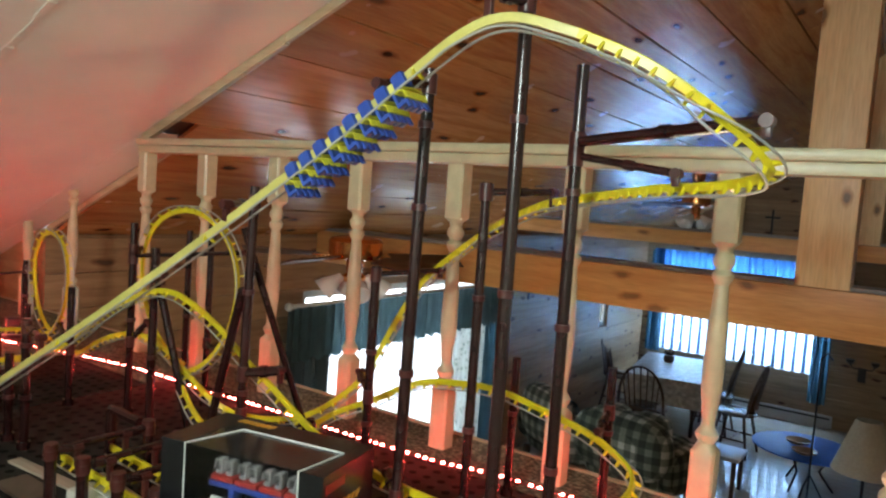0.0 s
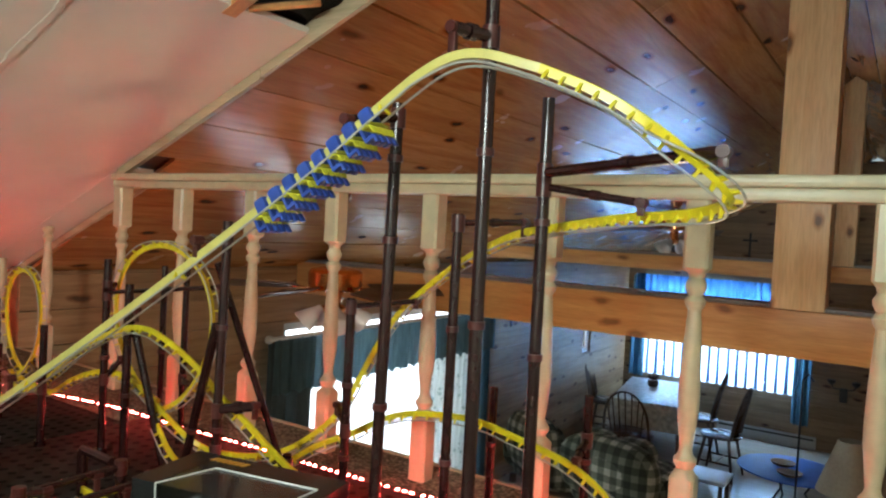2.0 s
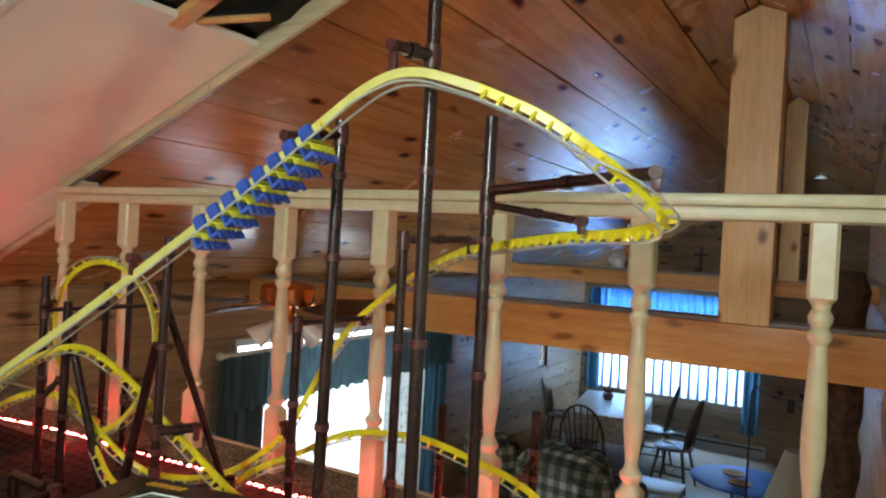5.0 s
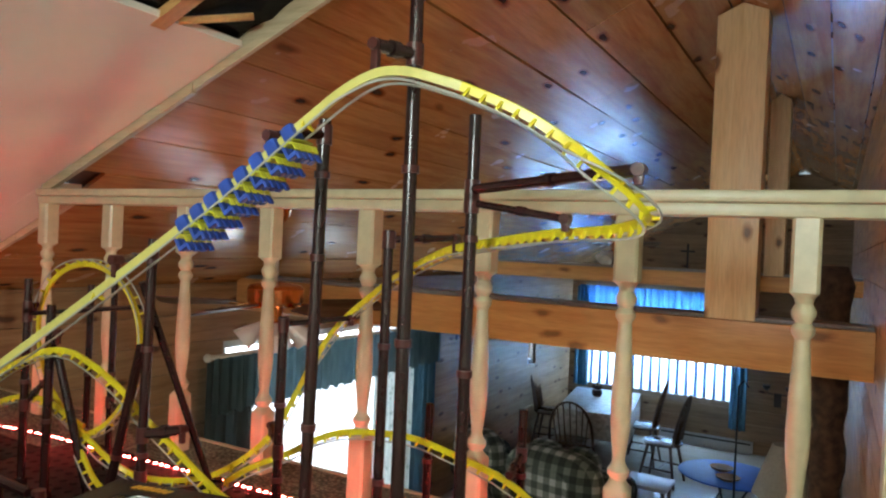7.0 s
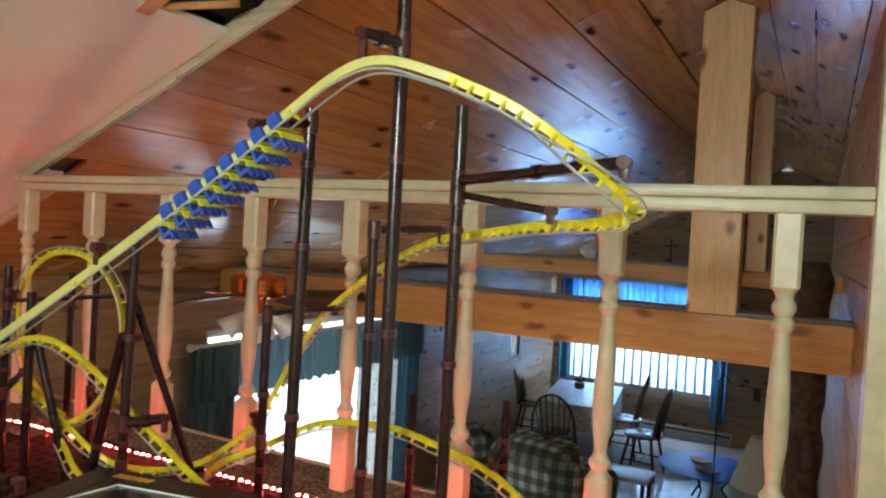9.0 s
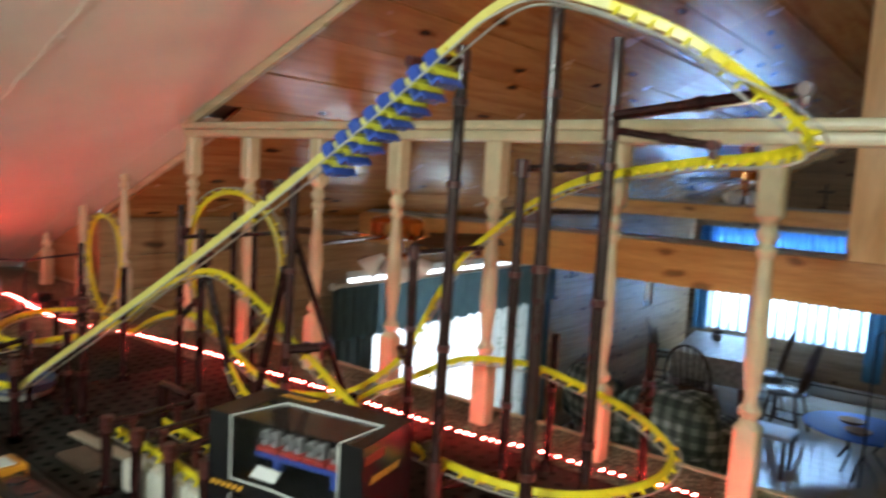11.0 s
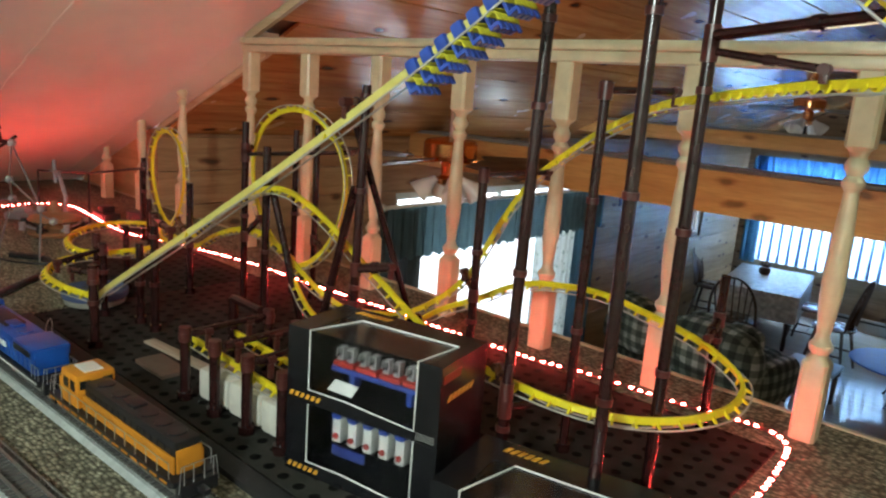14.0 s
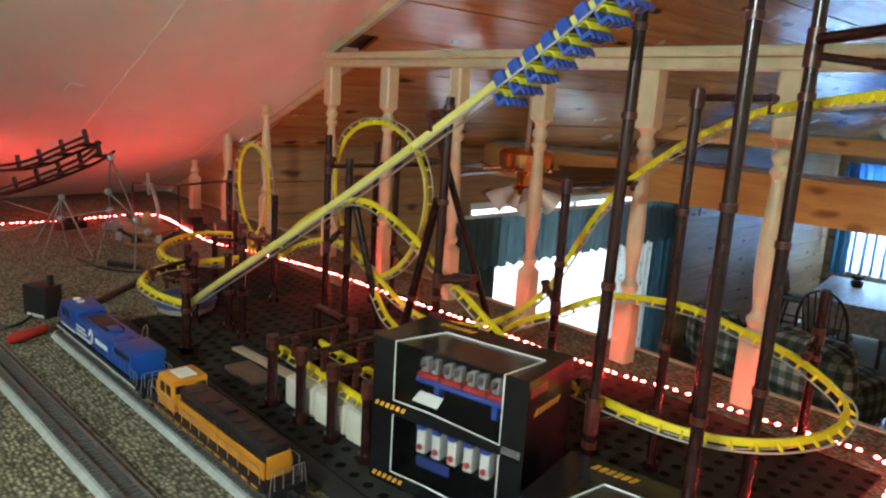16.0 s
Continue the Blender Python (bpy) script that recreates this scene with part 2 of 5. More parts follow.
IRON = plain("black_rail", (0.018, 0.014, 0.013), 0.4, 0, 0.3, 50, 0.05)
CONNECT = plain("grey_connector", (0.30, 0.30, 0.30), 0.45, 0, 0.2, 60, 0.05)
TAN = plain("tan_plastic", (0.30, 0.155, 0.065), 0.5)
RUBBER = plain("dark_rubber", (0.020, 0.019, 0.018), 0.75)
FILM = glass("window_film", 0.12)
FILM.node_tree.nodes["Principled BSDF"].inputs["IOR"].default_value = 1.4
BRASS = plain("copper_brass", (0.85, 0.38, 0.14), 0.16, 1.0, 0.1, 10, 0.02)
FANBLADE = wood("fan_blade", (0.10, 0.055, 0.03), (0.06, 0.03, 0.018), "x", 0.35, 0.0, 0.1)
FROST = plain("frosted_glass", (0.80, 0.80, 0.78), 0.25, 0, 0.05, 20, 0.02)
CURTAIN_GREEN = cloth("teal_curtain", (0.045, 0.068, 0.074), 0.06)
CURTAIN_BLUE = cloth("blue_curtain", (0.07, 0.17, 0.24), 0.35)
VALANCE = cloth("teal_valance", (0.10, 0.175, 0.20), 0.45)
SHEER = cloth("white_sheer", (0.86, 0.88, 0.88), 0.65)
VALANCE_BLUE = cloth("glowing_blue_valance", (0.12, 0.33, 0.66), 0.85)
PLEAT = cloth("pleated_sheer", (0.80, 0.84, 0.88), 0.60)
# same sheer doubled at the folds, coloured blue to paint in their shade
FOLD_SHADE = cloth("doubled_fold_shade", (0.16, 0.30, 0.55), 0.10)
LIFTYELLOW = plain("pale_yellow_plastic", (0.62, 0.55, 0.15), 0.28, 0, 0.10, 60, 0.03)
SHEER_PRINT = cloth("printed_sheer", (0.62, 0.70, 0.68), 0.13, 0.9, (0.22, 0.32, 0.28))
LAMINATE = wood("living_room_floor", (0.50, 0.46, 0.40), (0.42, 0.38, 0.32), "x", 0.10, 0.0, 0.15)
TABLECLOTH = plain("white_tablecloth", (0.70, 0.70, 0.68), 0.3, 0, 0.45, 22, 0.03)
ENAMEL = plain("pale_enamel", (0.45, 0.46, 0.46), 0.35)
SHADE = plain("linen_shade", (0.40, 0.36, 0.28), 0.8)
GLASS = glass("clear_glass")
LED = glow("red_led", (1.0, 0.065, 0.055), 225.0)
LEDTAPE = plain("led_tape", (0.16, 0.05, 0.045), 0.4)


# ---------------------------------------------------------------- mesh helpers
def box(bm, x0, x1, y0, y1, z0, z1, bevel=0.0, m=None):
    g = bmesh.ops.create_cube(bm, size=1.0)
    vs = g["verts"]
    for v in vs:
        v.co = Vector((x0 + (v.co.x + 0.5) * (x1 - x0), y0 + (v.co.y + 0.5) * (y1 - y0), z0 + (v.co.z + 0.5) * (z1 - z0)))
    if bevel:
        es = list({e for v in vs for e in v.link_edges})
        r = bmesh.ops.bevel(bm, geom=es, offset=bevel, segments=2, affect="EDGES", profile=0.6)
        vs = list({v for f in r["faces"] for v in f.verts} | {v for v in vs if v.is_valid})
    if m is not None:
        for v in vs:
            v.co = m @ v.co
    return vs


def rod(bm, a, b, r, seg=10, r2=None):
    a, b = Vector(a), Vector(b)
    d = b - a
    g = bmesh.ops.create_cone(bm, cap_ends=True, segments=seg, radius1=r, radius2=r if r2 is None else r2, depth=d.length)
    m = Matrix.Translation((a + b) / 2) @ d.to_track_quat("Z", "Y").to_matrix().to_4x4()
    for v in g["verts"]:
        v.co = m @ v.co


def lathe(bm, prof, at=(0, 0, 0), seg=16, square=()):
    """Turns a profile of (radius, height); a ring whose index is in square becomes a square block."""
    rings = []
    for i, (r, z) in enumerate(prof):
        ring = []
        for k in range(seg):
            a = 2 * math.pi * (k + 0.5) / seg
            c, s = math.cos(a), math.sin(a)
            q = r / max(abs(c), abs(s)) if i in square else r
            ring.append(bm.verts.new((at[0] + q * c, at[1] + q * s, at[2] + z)))
        rings.append(ring)
    for p, q in zip(rings, rings[1:]):
        for k in range(seg):
            bm.faces.new((p[k], p[(k + 1) % seg], q[(k + 1) % seg], q[k]))
    bm.faces.new(rings[0][::-1]), bm.faces.new(rings[-1])


def tube(bm, pts, r, seg=8, closed=False):
    pts = [Vector(p) for p in pts]
    rings = []
    u = None
    n = len(pts)
    for i, p in enumerate(pts):
        a, b = (pts[i - 1], pts[(i + 1) % n]) if closed else (pts[max(i - 1, 0)], pts[min(i + 1, n - 1)])
        t = (b - a).normalized()
        if u is None:
            u = t.orthogonal().normalized()
        u = (u - t * u.dot(t)).normalized()
        w = t.cross(u)
        rings.append([bm.verts.new(p + r * (math.cos(2 * math.pi * k / seg) * u + math.sin(2 * math.pi * k / seg) * w)) for k in range(seg)])
    for i in range(n if closed else n - 1):
        p, q = rings[i], rings[(i + 1) % n]
        for k in range(seg):
            bm.faces.new((p[k], p[(k + 1) % seg], q[(k + 1) % seg], q[k]))
    if not closed:
        bm.faces.new(rings[0][::-1]), bm.faces.new(rings[-1])


def slab(bm, poly, depth):
    """A flat outline (list of Vectors) given thickness along the vector depth."""
    a = [bm.verts.new(p) for p in poly]
    b = [bm.verts.new(Vector(p) + Vector(depth)) for p in poly]
    n = len(a)
    bm.faces.new(a), bm.faces.new(b[::-1])
    for i in range(n):
        bm.faces.new((a[i], b[i], b[(i + 1) % n], a[(i + 1) % n]))


def finish(bm, name, mat, smooth=True):
    bmesh.ops.recalc_face_normals(bm, faces=bm.faces)
    me = bpy.data.meshes.new(name)
    bm.to_mesh(me)
    bm.free()
    me.materials.append(mat)
    if smooth:
        me.polygons.foreach_set("use_smooth", [True] * len(me.polygons))
        me.set_sharp_from_angle(angle=0.6)
    return me


def thing(name, label, category, at=(0, 0, 0), group="", kind="", turn=0):
    ob = new(name)
    ob.empty_display_size = 0.05
    ob.matrix_world = pose(*at, 0, 0, turn)
    return tagged(ob, label, category, group, kind)


def part(name, bm, mat, parent, label="", smooth=True):
    me = finish(bm, name, mat, smooth) if isinstance(bm, bmesh.types.BMesh) else bm
    ob = new(name, me)
    ob.parent = parent
    return tagged(ob, label)


def solid(name, bm, mat, label, category, kind="", group="", smooth=True):
    return tagged(new(name, finish(bm, name, mat, smooth)), label, category, group, kind)


def B():
    return bmesh.new()


def boxed(*a, **k):
    bm = B()
    box(bm, *a, **k)
    return bm

# ---------------------------------------------------------------- structure
XL, XR, YF, ZF = -3.65, 0.42, 11.6, -2.15     # living room walls, end wall and floor
RIDGE = -0.24
EDGE = 2.02                                   # edge of the loft floor


def roof(x):
    """Underside of the pine ceiling of the living room."""
    return 2.155 + 0.48 * (x if x < RIDGE else 2 * RIDGE - x)


def loft(x):
    """Underside of the furred-down plasterboard over the loft, a little flatter."""
    return 1.986 + 0.417 * (x if x < RIDGE else 2 * RIDGE - x)


floor = solid("floor", boxed(-5.0, 2.2, -2.2, EDGE, -0.26, 0.0), CARPET, "beige looped berber carpet on the loft floor", "floor", "structure")
solid("lower_floor", boxed(XL - 0.1, XR + 0.1, EDGE - 3.0, YF + 0.1, ZF - 0.1, ZF), LAMINATE, "glossy pale laminate floor of the living room", "floor", "structure")
solid("trim_floor_edge", boxed(-4.7, XR, EDGE, EDGE + 0.02, -0.28, 0.004, bevel=0.003), PINE_TRIM, "pale wooden edge board of the loft floor", "trim", "structure")
solid("wall_under_loft", boxed(XL, XR, EDGE - 2.9, EDGE - 2.8, ZF, -0.26), PINE_WALL_X, "pine boarded wall below the loft", "wall", "structure")
solid("wall_under_loft_side", boxed(XL - 0.12, XL, EDGE - 2.9, EDGE, ZF, -0.27), PINE_WALL_Y, "pine boarded side wall below the loft", "wall", "structure")
solid("wall_back", boxed(-5.0, 2.2, -2.3, -2.2, -0.26, 2.1), DRYWALL, "painted plasterboard wall of the loft", "wall", "structure")
solid("wall_right", boxed(2.2, 2.3, -2.3, EDGE, -0.26, 2.1), DRYWALL, "painted plasterboard side wall of the loft", "wall", "structure")
solid("wall_closing", boxed(XR + 0.12, 2.3, EDGE, EDGE + 0.1, -0.26, 2.1), DRYWALL, "painted plasterboard wall beside the opening", "wall", "structure")


def sloped(bm, x0, x1, y0, y1, thick, lift=0.0, under=roof):
    slab(bm, [Vector((x0, y0, under(x0) + lift)), Vector((x1, y0, under(x1) + lift)), Vector((x1, y1, under(x1) + lift)), Vector((x0, y1, under(x0) + lift))], (0, 0, thick))


# sloped plasterboard of the loft, two sheets with a taped seam
bm = B()
sloped(bm, -4.95, -1.49, -2.3, 1.176, 0.02, 0.0, loft)
sloped(bm, -4.95, -1.49, 1.180, 1.885, 0.02, 0.001, loft)
sloped(bm, -4.95, -2.57, 1.886, 2.058, 0.02, 0.0, loft)
ceiling_loft = solid("ceiling_loft", bm, DRYWALL, "sloped off-white plasterboard ceiling with a rough seam", "ceiling", "structure")
bm = B()
for i in range(35):
    x = -4.42 + i * 0.085
    sloped(bm, x, x + 0.088, 1.168 + 0.004 * math.sin(i * 2.1), 1.188 + 0.005 * math.sin(i * 1.3), 0.004, -0.003 - 0.0012 * (i % 3), loft)
part("seam", bm, DRYWALL, ceiling_loft, "rough filled seam")
# black plastic sheet where the plasterboard stops
bm = B()
nx, ny = 26, 60
vs = [[bm.verts.new((-1.51 + 1.27 * i / nx, -2.3 + 4.185 * j / ny, loft(-1.51 + 1.27 * i / nx) + 0.035 + 0.022 * noise.noise((i * 0.5, j * 0.4, 3)))) for j in range(ny + 1)] for i in range(nx + 1)]
for i in range(nx):
    for j in range(ny):
        bm.faces.new((vs[i][j], vs[i + 1][j], vs[i + 1][j + 1], vs[i][j + 1]))
bmesh.ops.solidify(bm, geom=bm.faces[:], thickness=0.004)
ceiling_sheet = solid("ceiling_sheet", bm, PLASTIC_SHEET, "crumpled glossy black plastic sheet over open rafters", "ceiling", "structure")
# unseen deck added above the ceiling so no sky light leaks past the sheet
bm = B()
sloped(bm, -5.0, RIDGE + 0.01, -2.35, 1.95, 0.03, 0.12, loft)
slab(bm, [Vector((RIDGE, -2.35, loft(RIDGE) + 0.12)), Vector((2.35, -2.35, loft(2.35) + 0.12)), Vector((2.35, EDGE, loft(2.35) + 0.12)), Vector((RIDGE, EDGE, loft(RIDGE) + 0.12))], (0, 0, 0.03))
solid("roof_deck", bm, PINE_TRIM, "plain unseen boarding added over the loft to keep sky light out", "roof", "structure")
bm = B()
sloped(bm, -3.14, -3.06, 0.985, 1.02, 0.003, -0.004, loft)
sloped(bm, -3.10, -3.075, 1.01, 1.045, 0.003, -0.005, loft)
part("peeling_patch", bm, DRYWALL, ceiling_loft, "small peeling patch", False)
bm = B()
sloped(bm, -1.53, -0.6, 1.565, 1.615, 0.03, -0.002, loft)
part("rafter", bm, PINE_BEAM, ceiling_sheet, "bare pine rafter")
bm = B()
rod(bm, (-1.49, 1.63, loft(-1.49) + 0.01), (-1.36, 1.80, loft(-1.36) + 0.005), 0.012, 6)
part("batten", bm, PINE_BEAM, ceiling_sheet, "short loose pine batten")
bm = B()
slab(bm, [Vector((RIDGE, -2.3, loft(RIDGE))), Vector((2.3, -2.3, loft(2.3))), Vector((2.3, EDGE, loft(2.3))), Vector((RIDGE, EDGE, loft(RIDGE)))], (0, 0, 0.02))
solid("ceiling_loft_far", bm, DRYWALL, "sloped plasterboard ceiling behind the ridge", "ceiling", "structure")

# boarded ceiling of the living room: boards run from the loft to the end wall
bm = B()
random.seed(5)
w = 0.27
i = 0
x = XL - 0.15
while x < RIDGE - 0.01:
    x1 = min(x + w, RIDGE)
    y = 1.9 if x > -2.6 else 2.08
    while y < YF:
        y1 = min(YF, y + random.choice((2.4, 3.0, 3.6)) * (0.6 if y < 2 and i % 2 else 1))
        e = random.uniform(0, 0.003)
        sloped(bm, x + 0.0045, x1 - 0.0045, y + 0.002, y1 - 0.002, 0.02, e)
        y = y1
    x, i = x1, i + 1
x = RIDGE
while x < XR + 0.1:
    x1 = x + 0.2
    sloped(bm, x + 0.003, x1 - 0.003, 1.95, YF, 0.02, random.uniform(0, 0.003))
    x = x1
# backing behind the boards, coloured dark to paint the shade in their grooves
bk = B()
sloped(bk, XL - 0.2, -2.6, 2.08, YF + 0.1, 0.05, 0.03)
sloped(bk, -2.6, RIDGE, 1.91, YF + 0.1, 0.05, 0.03)
sloped(bk, RIDGE, XR + 0.2, 1.9, YF + 0.1, 0.05, 0.03)
solid("ceiling_underlay", bk, DARKWOOD, "dark backing that paints the shade in the grooves between the ceiling boards", "ceiling", "structure", smooth=False)
solid("ceiling_boards", bm, PINE_Y, "varnished orange knotty pine boards on the sloped ceiling", "ceiling", "structure", smooth=False)

# trim along the slope above the railing
bm = B()
for a, b, e, y0, y1 in ((-4.5, -3.05, 0.0, 2.059, 2.077), (-3.045, -2.575, 0.003, 2.059, 2.077), (-2.57, -1.72, 0.004, 1.886, 1.904), (-1.715, -0.3, 0.0, 1.886, 1.904)):
    slab(bm, [Vector((a, y0, loft(a) - 0.032 - e)), Vector((b, y0, loft(b) - 0.032 - e)), Vector((b, y0, loft(b) - 0.002)), Vector((a, y0, loft(a) - 0.002))], (0, y1 - y0 + e, 0))
slab(bm, [Vector((-2.57, y0 + 0.002, loft(-2.57) - 0.003)), Vector((RIDGE, y0 + 0.002, loft(RIDGE) - 0.003)), Vector((RIDGE, y0 + 0.002, roof(RIDGE) + 0.06)), Vector((-2.57, y0 + 0.002, loft(-2.57) + 0.03))], (0, 0.014, 0))
solid("trim_slope", bm, PINE_TRIM, "pale trim board where plasterboard meets pine ceiling", "trim", "structure", smooth=False)


def plank_wall(name, label, mat, axis, at, lo, hi, top, width, holes=(), thick=0.03, inward=1):
    """A board-clad wall: a backing with openings and boards laid across; holes are (a0, a1, z0, z1)."""
    wall = thing(name, label, "wall", kind="structure")
    cuts = sorted({lo, hi, *[h[0] for h in holes], *[h[1] for h in holes]})
    bb = B()

    def piece(bm, a0, a1, z0, z1, d0, d1, bevel=0.0):
        d0, d1 = sorted((at + d0, at + d1))
        if axis == "x":
            box(bm, d0, d1, a0, a1, z0, z1, bevel)
        else:
            box(bm, a0, a1, d0, d1, z0, z1, bevel)

    z, row = ZF, 0
    boards = []
    while z < top - 0.01:
        z1 = min(z + width, top)
        for a0, a1 in zip(cuts, cuts[1:]):
            spans = [(z, z1)]
            for h in holes:
                if h[0] < (a0 + a1) / 2 < h[1]:
                    spans = [q for s in spans for q in ((s[0], min(s[1], h[2])), (max(s[0], h[3]), s[1])) if q[1] - q[0] > 0.01]
            for s in spans:
                if s[1] > s[0]:
                    boards.append((a0, a1, *s))
        z, row = z1, row + 1
    for a0, a1, s0, s1 in boards:
        piece(bb, a0, a1, s0, s1, -inward * 0.12, -inward * 0.001)
    part("backing", bb, mat, wall, smooth=False)
    merged = {}
    for a0, a1, s0, s1 in boards:
        k = (round(s0, 3), round(s1, 3))
        if k in merged and abs(merged[k][-1][1] - a0) < 1e-6:
            merged[k][-1] = (merged[k][-1][0], a1)
        else:
            merged.setdefault(k, []).append((a0, a1))
    for (s0, s1), spans in merged.items():
        for a0, a1 in spans:
            bm = B()
            piece(bm, a0 + 0.001, a1 - 0.001, s0 + 0.002, s1 - 0.002, 0.0, inward * thick * 0.6, 0.004)
            part("plank", bm, mat, wall, smooth=False)
    return wall


PINE_GABLE = wood("pine_gable_boards", (0.52, 0.31, 0.15), (0.37, 0.20, 0.085), "x", 0.45, 0.8, face="y")
PATIO = (3.9, 6.62, ZF + 0.02, -0.03)
SLIT = (9.75, 10.05, -0.95, -0.40)
WIN = (-3.40, -1.02, -1.42, 0.16)
plank_wall("wall_west", "pale knotty pine plank wall with horizontal boards", PINE_WALL_Y, "x", XL, EDGE, YF, 0.40, 0.195, (PATIO, SLIT))
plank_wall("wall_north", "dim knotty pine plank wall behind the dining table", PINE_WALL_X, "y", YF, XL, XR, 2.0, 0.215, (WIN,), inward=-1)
plank_wall("wall_east", "orange pine plank wall beside the railing", PINE_EAST, "x", XR, EDGE, YF, 1.75, 0.2, (), inward=-1)
solid("wall_gable_left", boxed(-4.7, XL - 0.001, EDGE + 0.021, EDGE + 0.1, -0.3, 0.42), PINE_GABLE, "pine boarded wall beyond the railing", "wall", "structure")

# tie beams and king posts
for y, z0, z1, x0, x1, lab in ((4.0, 0.205, 0.437, -0.352, -0.112, "orange varnished pine tie beam with a king post"), (6.1, 0.50, 0.62, -0.262, -0.122, "slimmer pine tie beam with a king post in shade")):
    t = thing("roof_truss", lab, "beam", (0, y, 0), "roof trusses", "structure")
    part("tie_beam", boxed(XL + 0.02, XR - 0.02, 0.0, 0.2, z0, z1, bevel=0.006), PINE_BEAM, t)
    part("ledge", boxed(XL + 0.03, XR - 0.025, 0.03, 0.22, z1 + 0.0005, z1 + 0.02, bevel=0.003), CONNECT, t, "dusty grey ledge board on the beam")
    xm, top = (x0 + x1) / 2, roof((x0 + x1) / 2) - 0.006
    bm = B()
    slab(bm, [Vector((x0, -0.006, z1 + 0.003)), Vector((x1, -0.006, z1 + 0.003)), Vector((x1, -0.006, top - 0.05)), Vector((xm, -0.006, top)), Vector((x0, -0.006, top - 0.055))], (0, 0.19, 0))
    bmesh.ops.bevel(bm, geom=bm.edges[:], offset=0.006, segments=2, affect="EDGES", profile=0.6)
    part("king_post", bm, PINE_POST, t, "knotty pine king post")

# ---------------------------------------------------------------- railing of the loft
RY = 1.9
rail = thing("railing", "cream painted railing with turned wooden balusters", "railing", (0, RY, 0))
bm = B()
box(bm, -2.56, 0.33, -0.045, 0.045, 0.872, 0.900, 0.008)
box(bm, -2.56, 0.33, -0.034, 0.034, 0.842, 0.8715, 0.005)
part("handrail", bm, CREAM, rail)
PROFILE = [(0.0285, 0.0), (0.0285, 0.190), (0.022, 0.204), (0.018, 0.210), (0.0255, 0.222), (0.0265, 0.232), (0.018, 0.244), (0.0145, 0.256), (0.017, 0.28),
           (0.0235, 0.34), (0.0245, 0.39), (0.022, 0.47), (0.018, 0.54), (0.0155, 0.585), (0.023, 0.597), (0.024, 0.608), (0.016, 0.620), (0.024, 0.634),
           (0.025, 0.645), (0.017, 0.660), (0.020, 0.672), (0.0285, 0.684), (0.0285, 0.8415)]
SQ = (0, 1, 21, 22)


def baluster_mesh(height):
    bm = B()
    lathe(bm, PROFILE, seg=24, square=SQ)
    if height < 0.84:
        r = bmesh.ops.bisect_plane(bm, geom=bm.verts[:] + bm.edges[:] + bm.faces[:], plane_co=(0, 0, height), plane_no=(-0.42, 0, 0.91), clear_outer=True)
        es = [e for e in r["geom_cut"] if isinstance(e, bmesh.types.BMEdge)]
        bmesh.ops.contextual_create(bm, geom=es)
    return finish(bm, "baluster", CREAM)


full = baluster_mesh(0.8415)
for x in (-4.0, -3.56, -3.125, -2.535, -2.133, -1.727, -1.342, -0.957, -0.582, -0.202, 0.176):
    top = loft(x) - 0.03
    b = part("baluster", full if x > -2.6 else baluster_mesh(top), CREAM, rail)
    b.location = (x, 0, 0)
part("newel_post", boxed(0.33, 0.418, -0.045, 0.045, 0.0, min(roof(0.418), loft(0.418)) - 0.01, bevel=0.006), CREAM, rail, "square cream newel post")

# ---------------------------------------------------------------- model roller coaster
board = solid("base_mat", boxed(-2.03, -0.22, 0.85, 1.755, 0.001, 0.012, bevel=0.003), PEG, "dark brown base mat with rows of holes", "mat")
solid("base_mat", boxed(-2.60, -2.034, 1.14, 1.62, 0.001, 0.012, bevel=0.003), PEG, "smaller dark base mat with holes under the loops", "mat")
tub = thing("round_tub", "shallow round tub with a blue band and white rim", "tub", (-2.04, 1.03, 0.0125))
bm = B()
lathe(bm, [(0.02, 0.0), (0.078, 0.0), (0.086, 0.004), (0.090, 0.018), (0.087, 0.020), (0.02, 0.020)], seg=36)
part("base", bm, RAILGREY, tub, "off-white base")
bm = B()
lathe(bm, [(0.02, 0.0205), (0.089, 0.0205), (0.094, 0.024), (0.097, 0.044), (0.093, 0.046), (0.087, 0.030), (0.02, 0.028)], seg=36)
part("band", bm, TUBBLUE, tub, "slate blue band")


def spline(knots, step=0.012):
    p = [Vector(k) for k in knots]
    p = [2 * p[0] - p[1]] + p + [2 * p[-1] - p[-2]]
    out = []
    for a, b, c, d in zip(p, p[1:], p[2:], p[3:]):
        n = max(2, int((c - b).length / step))
        for i in range(n):
            t = i / n
            out.append(0.5 * ((2 * b) + (c - a) * t + (2 * a - 5 * b + 4 * c - d) * t * t + (3 * b - a - 3 * c + d) * t ** 3))
    out.append(p[-2])
    for _ in range(3):
        out = [out[0]] + [(a + 2 * b + c) / 4 for a, b, c in zip(out, out[1:], out[2:])] + [out[-1]]
    return out


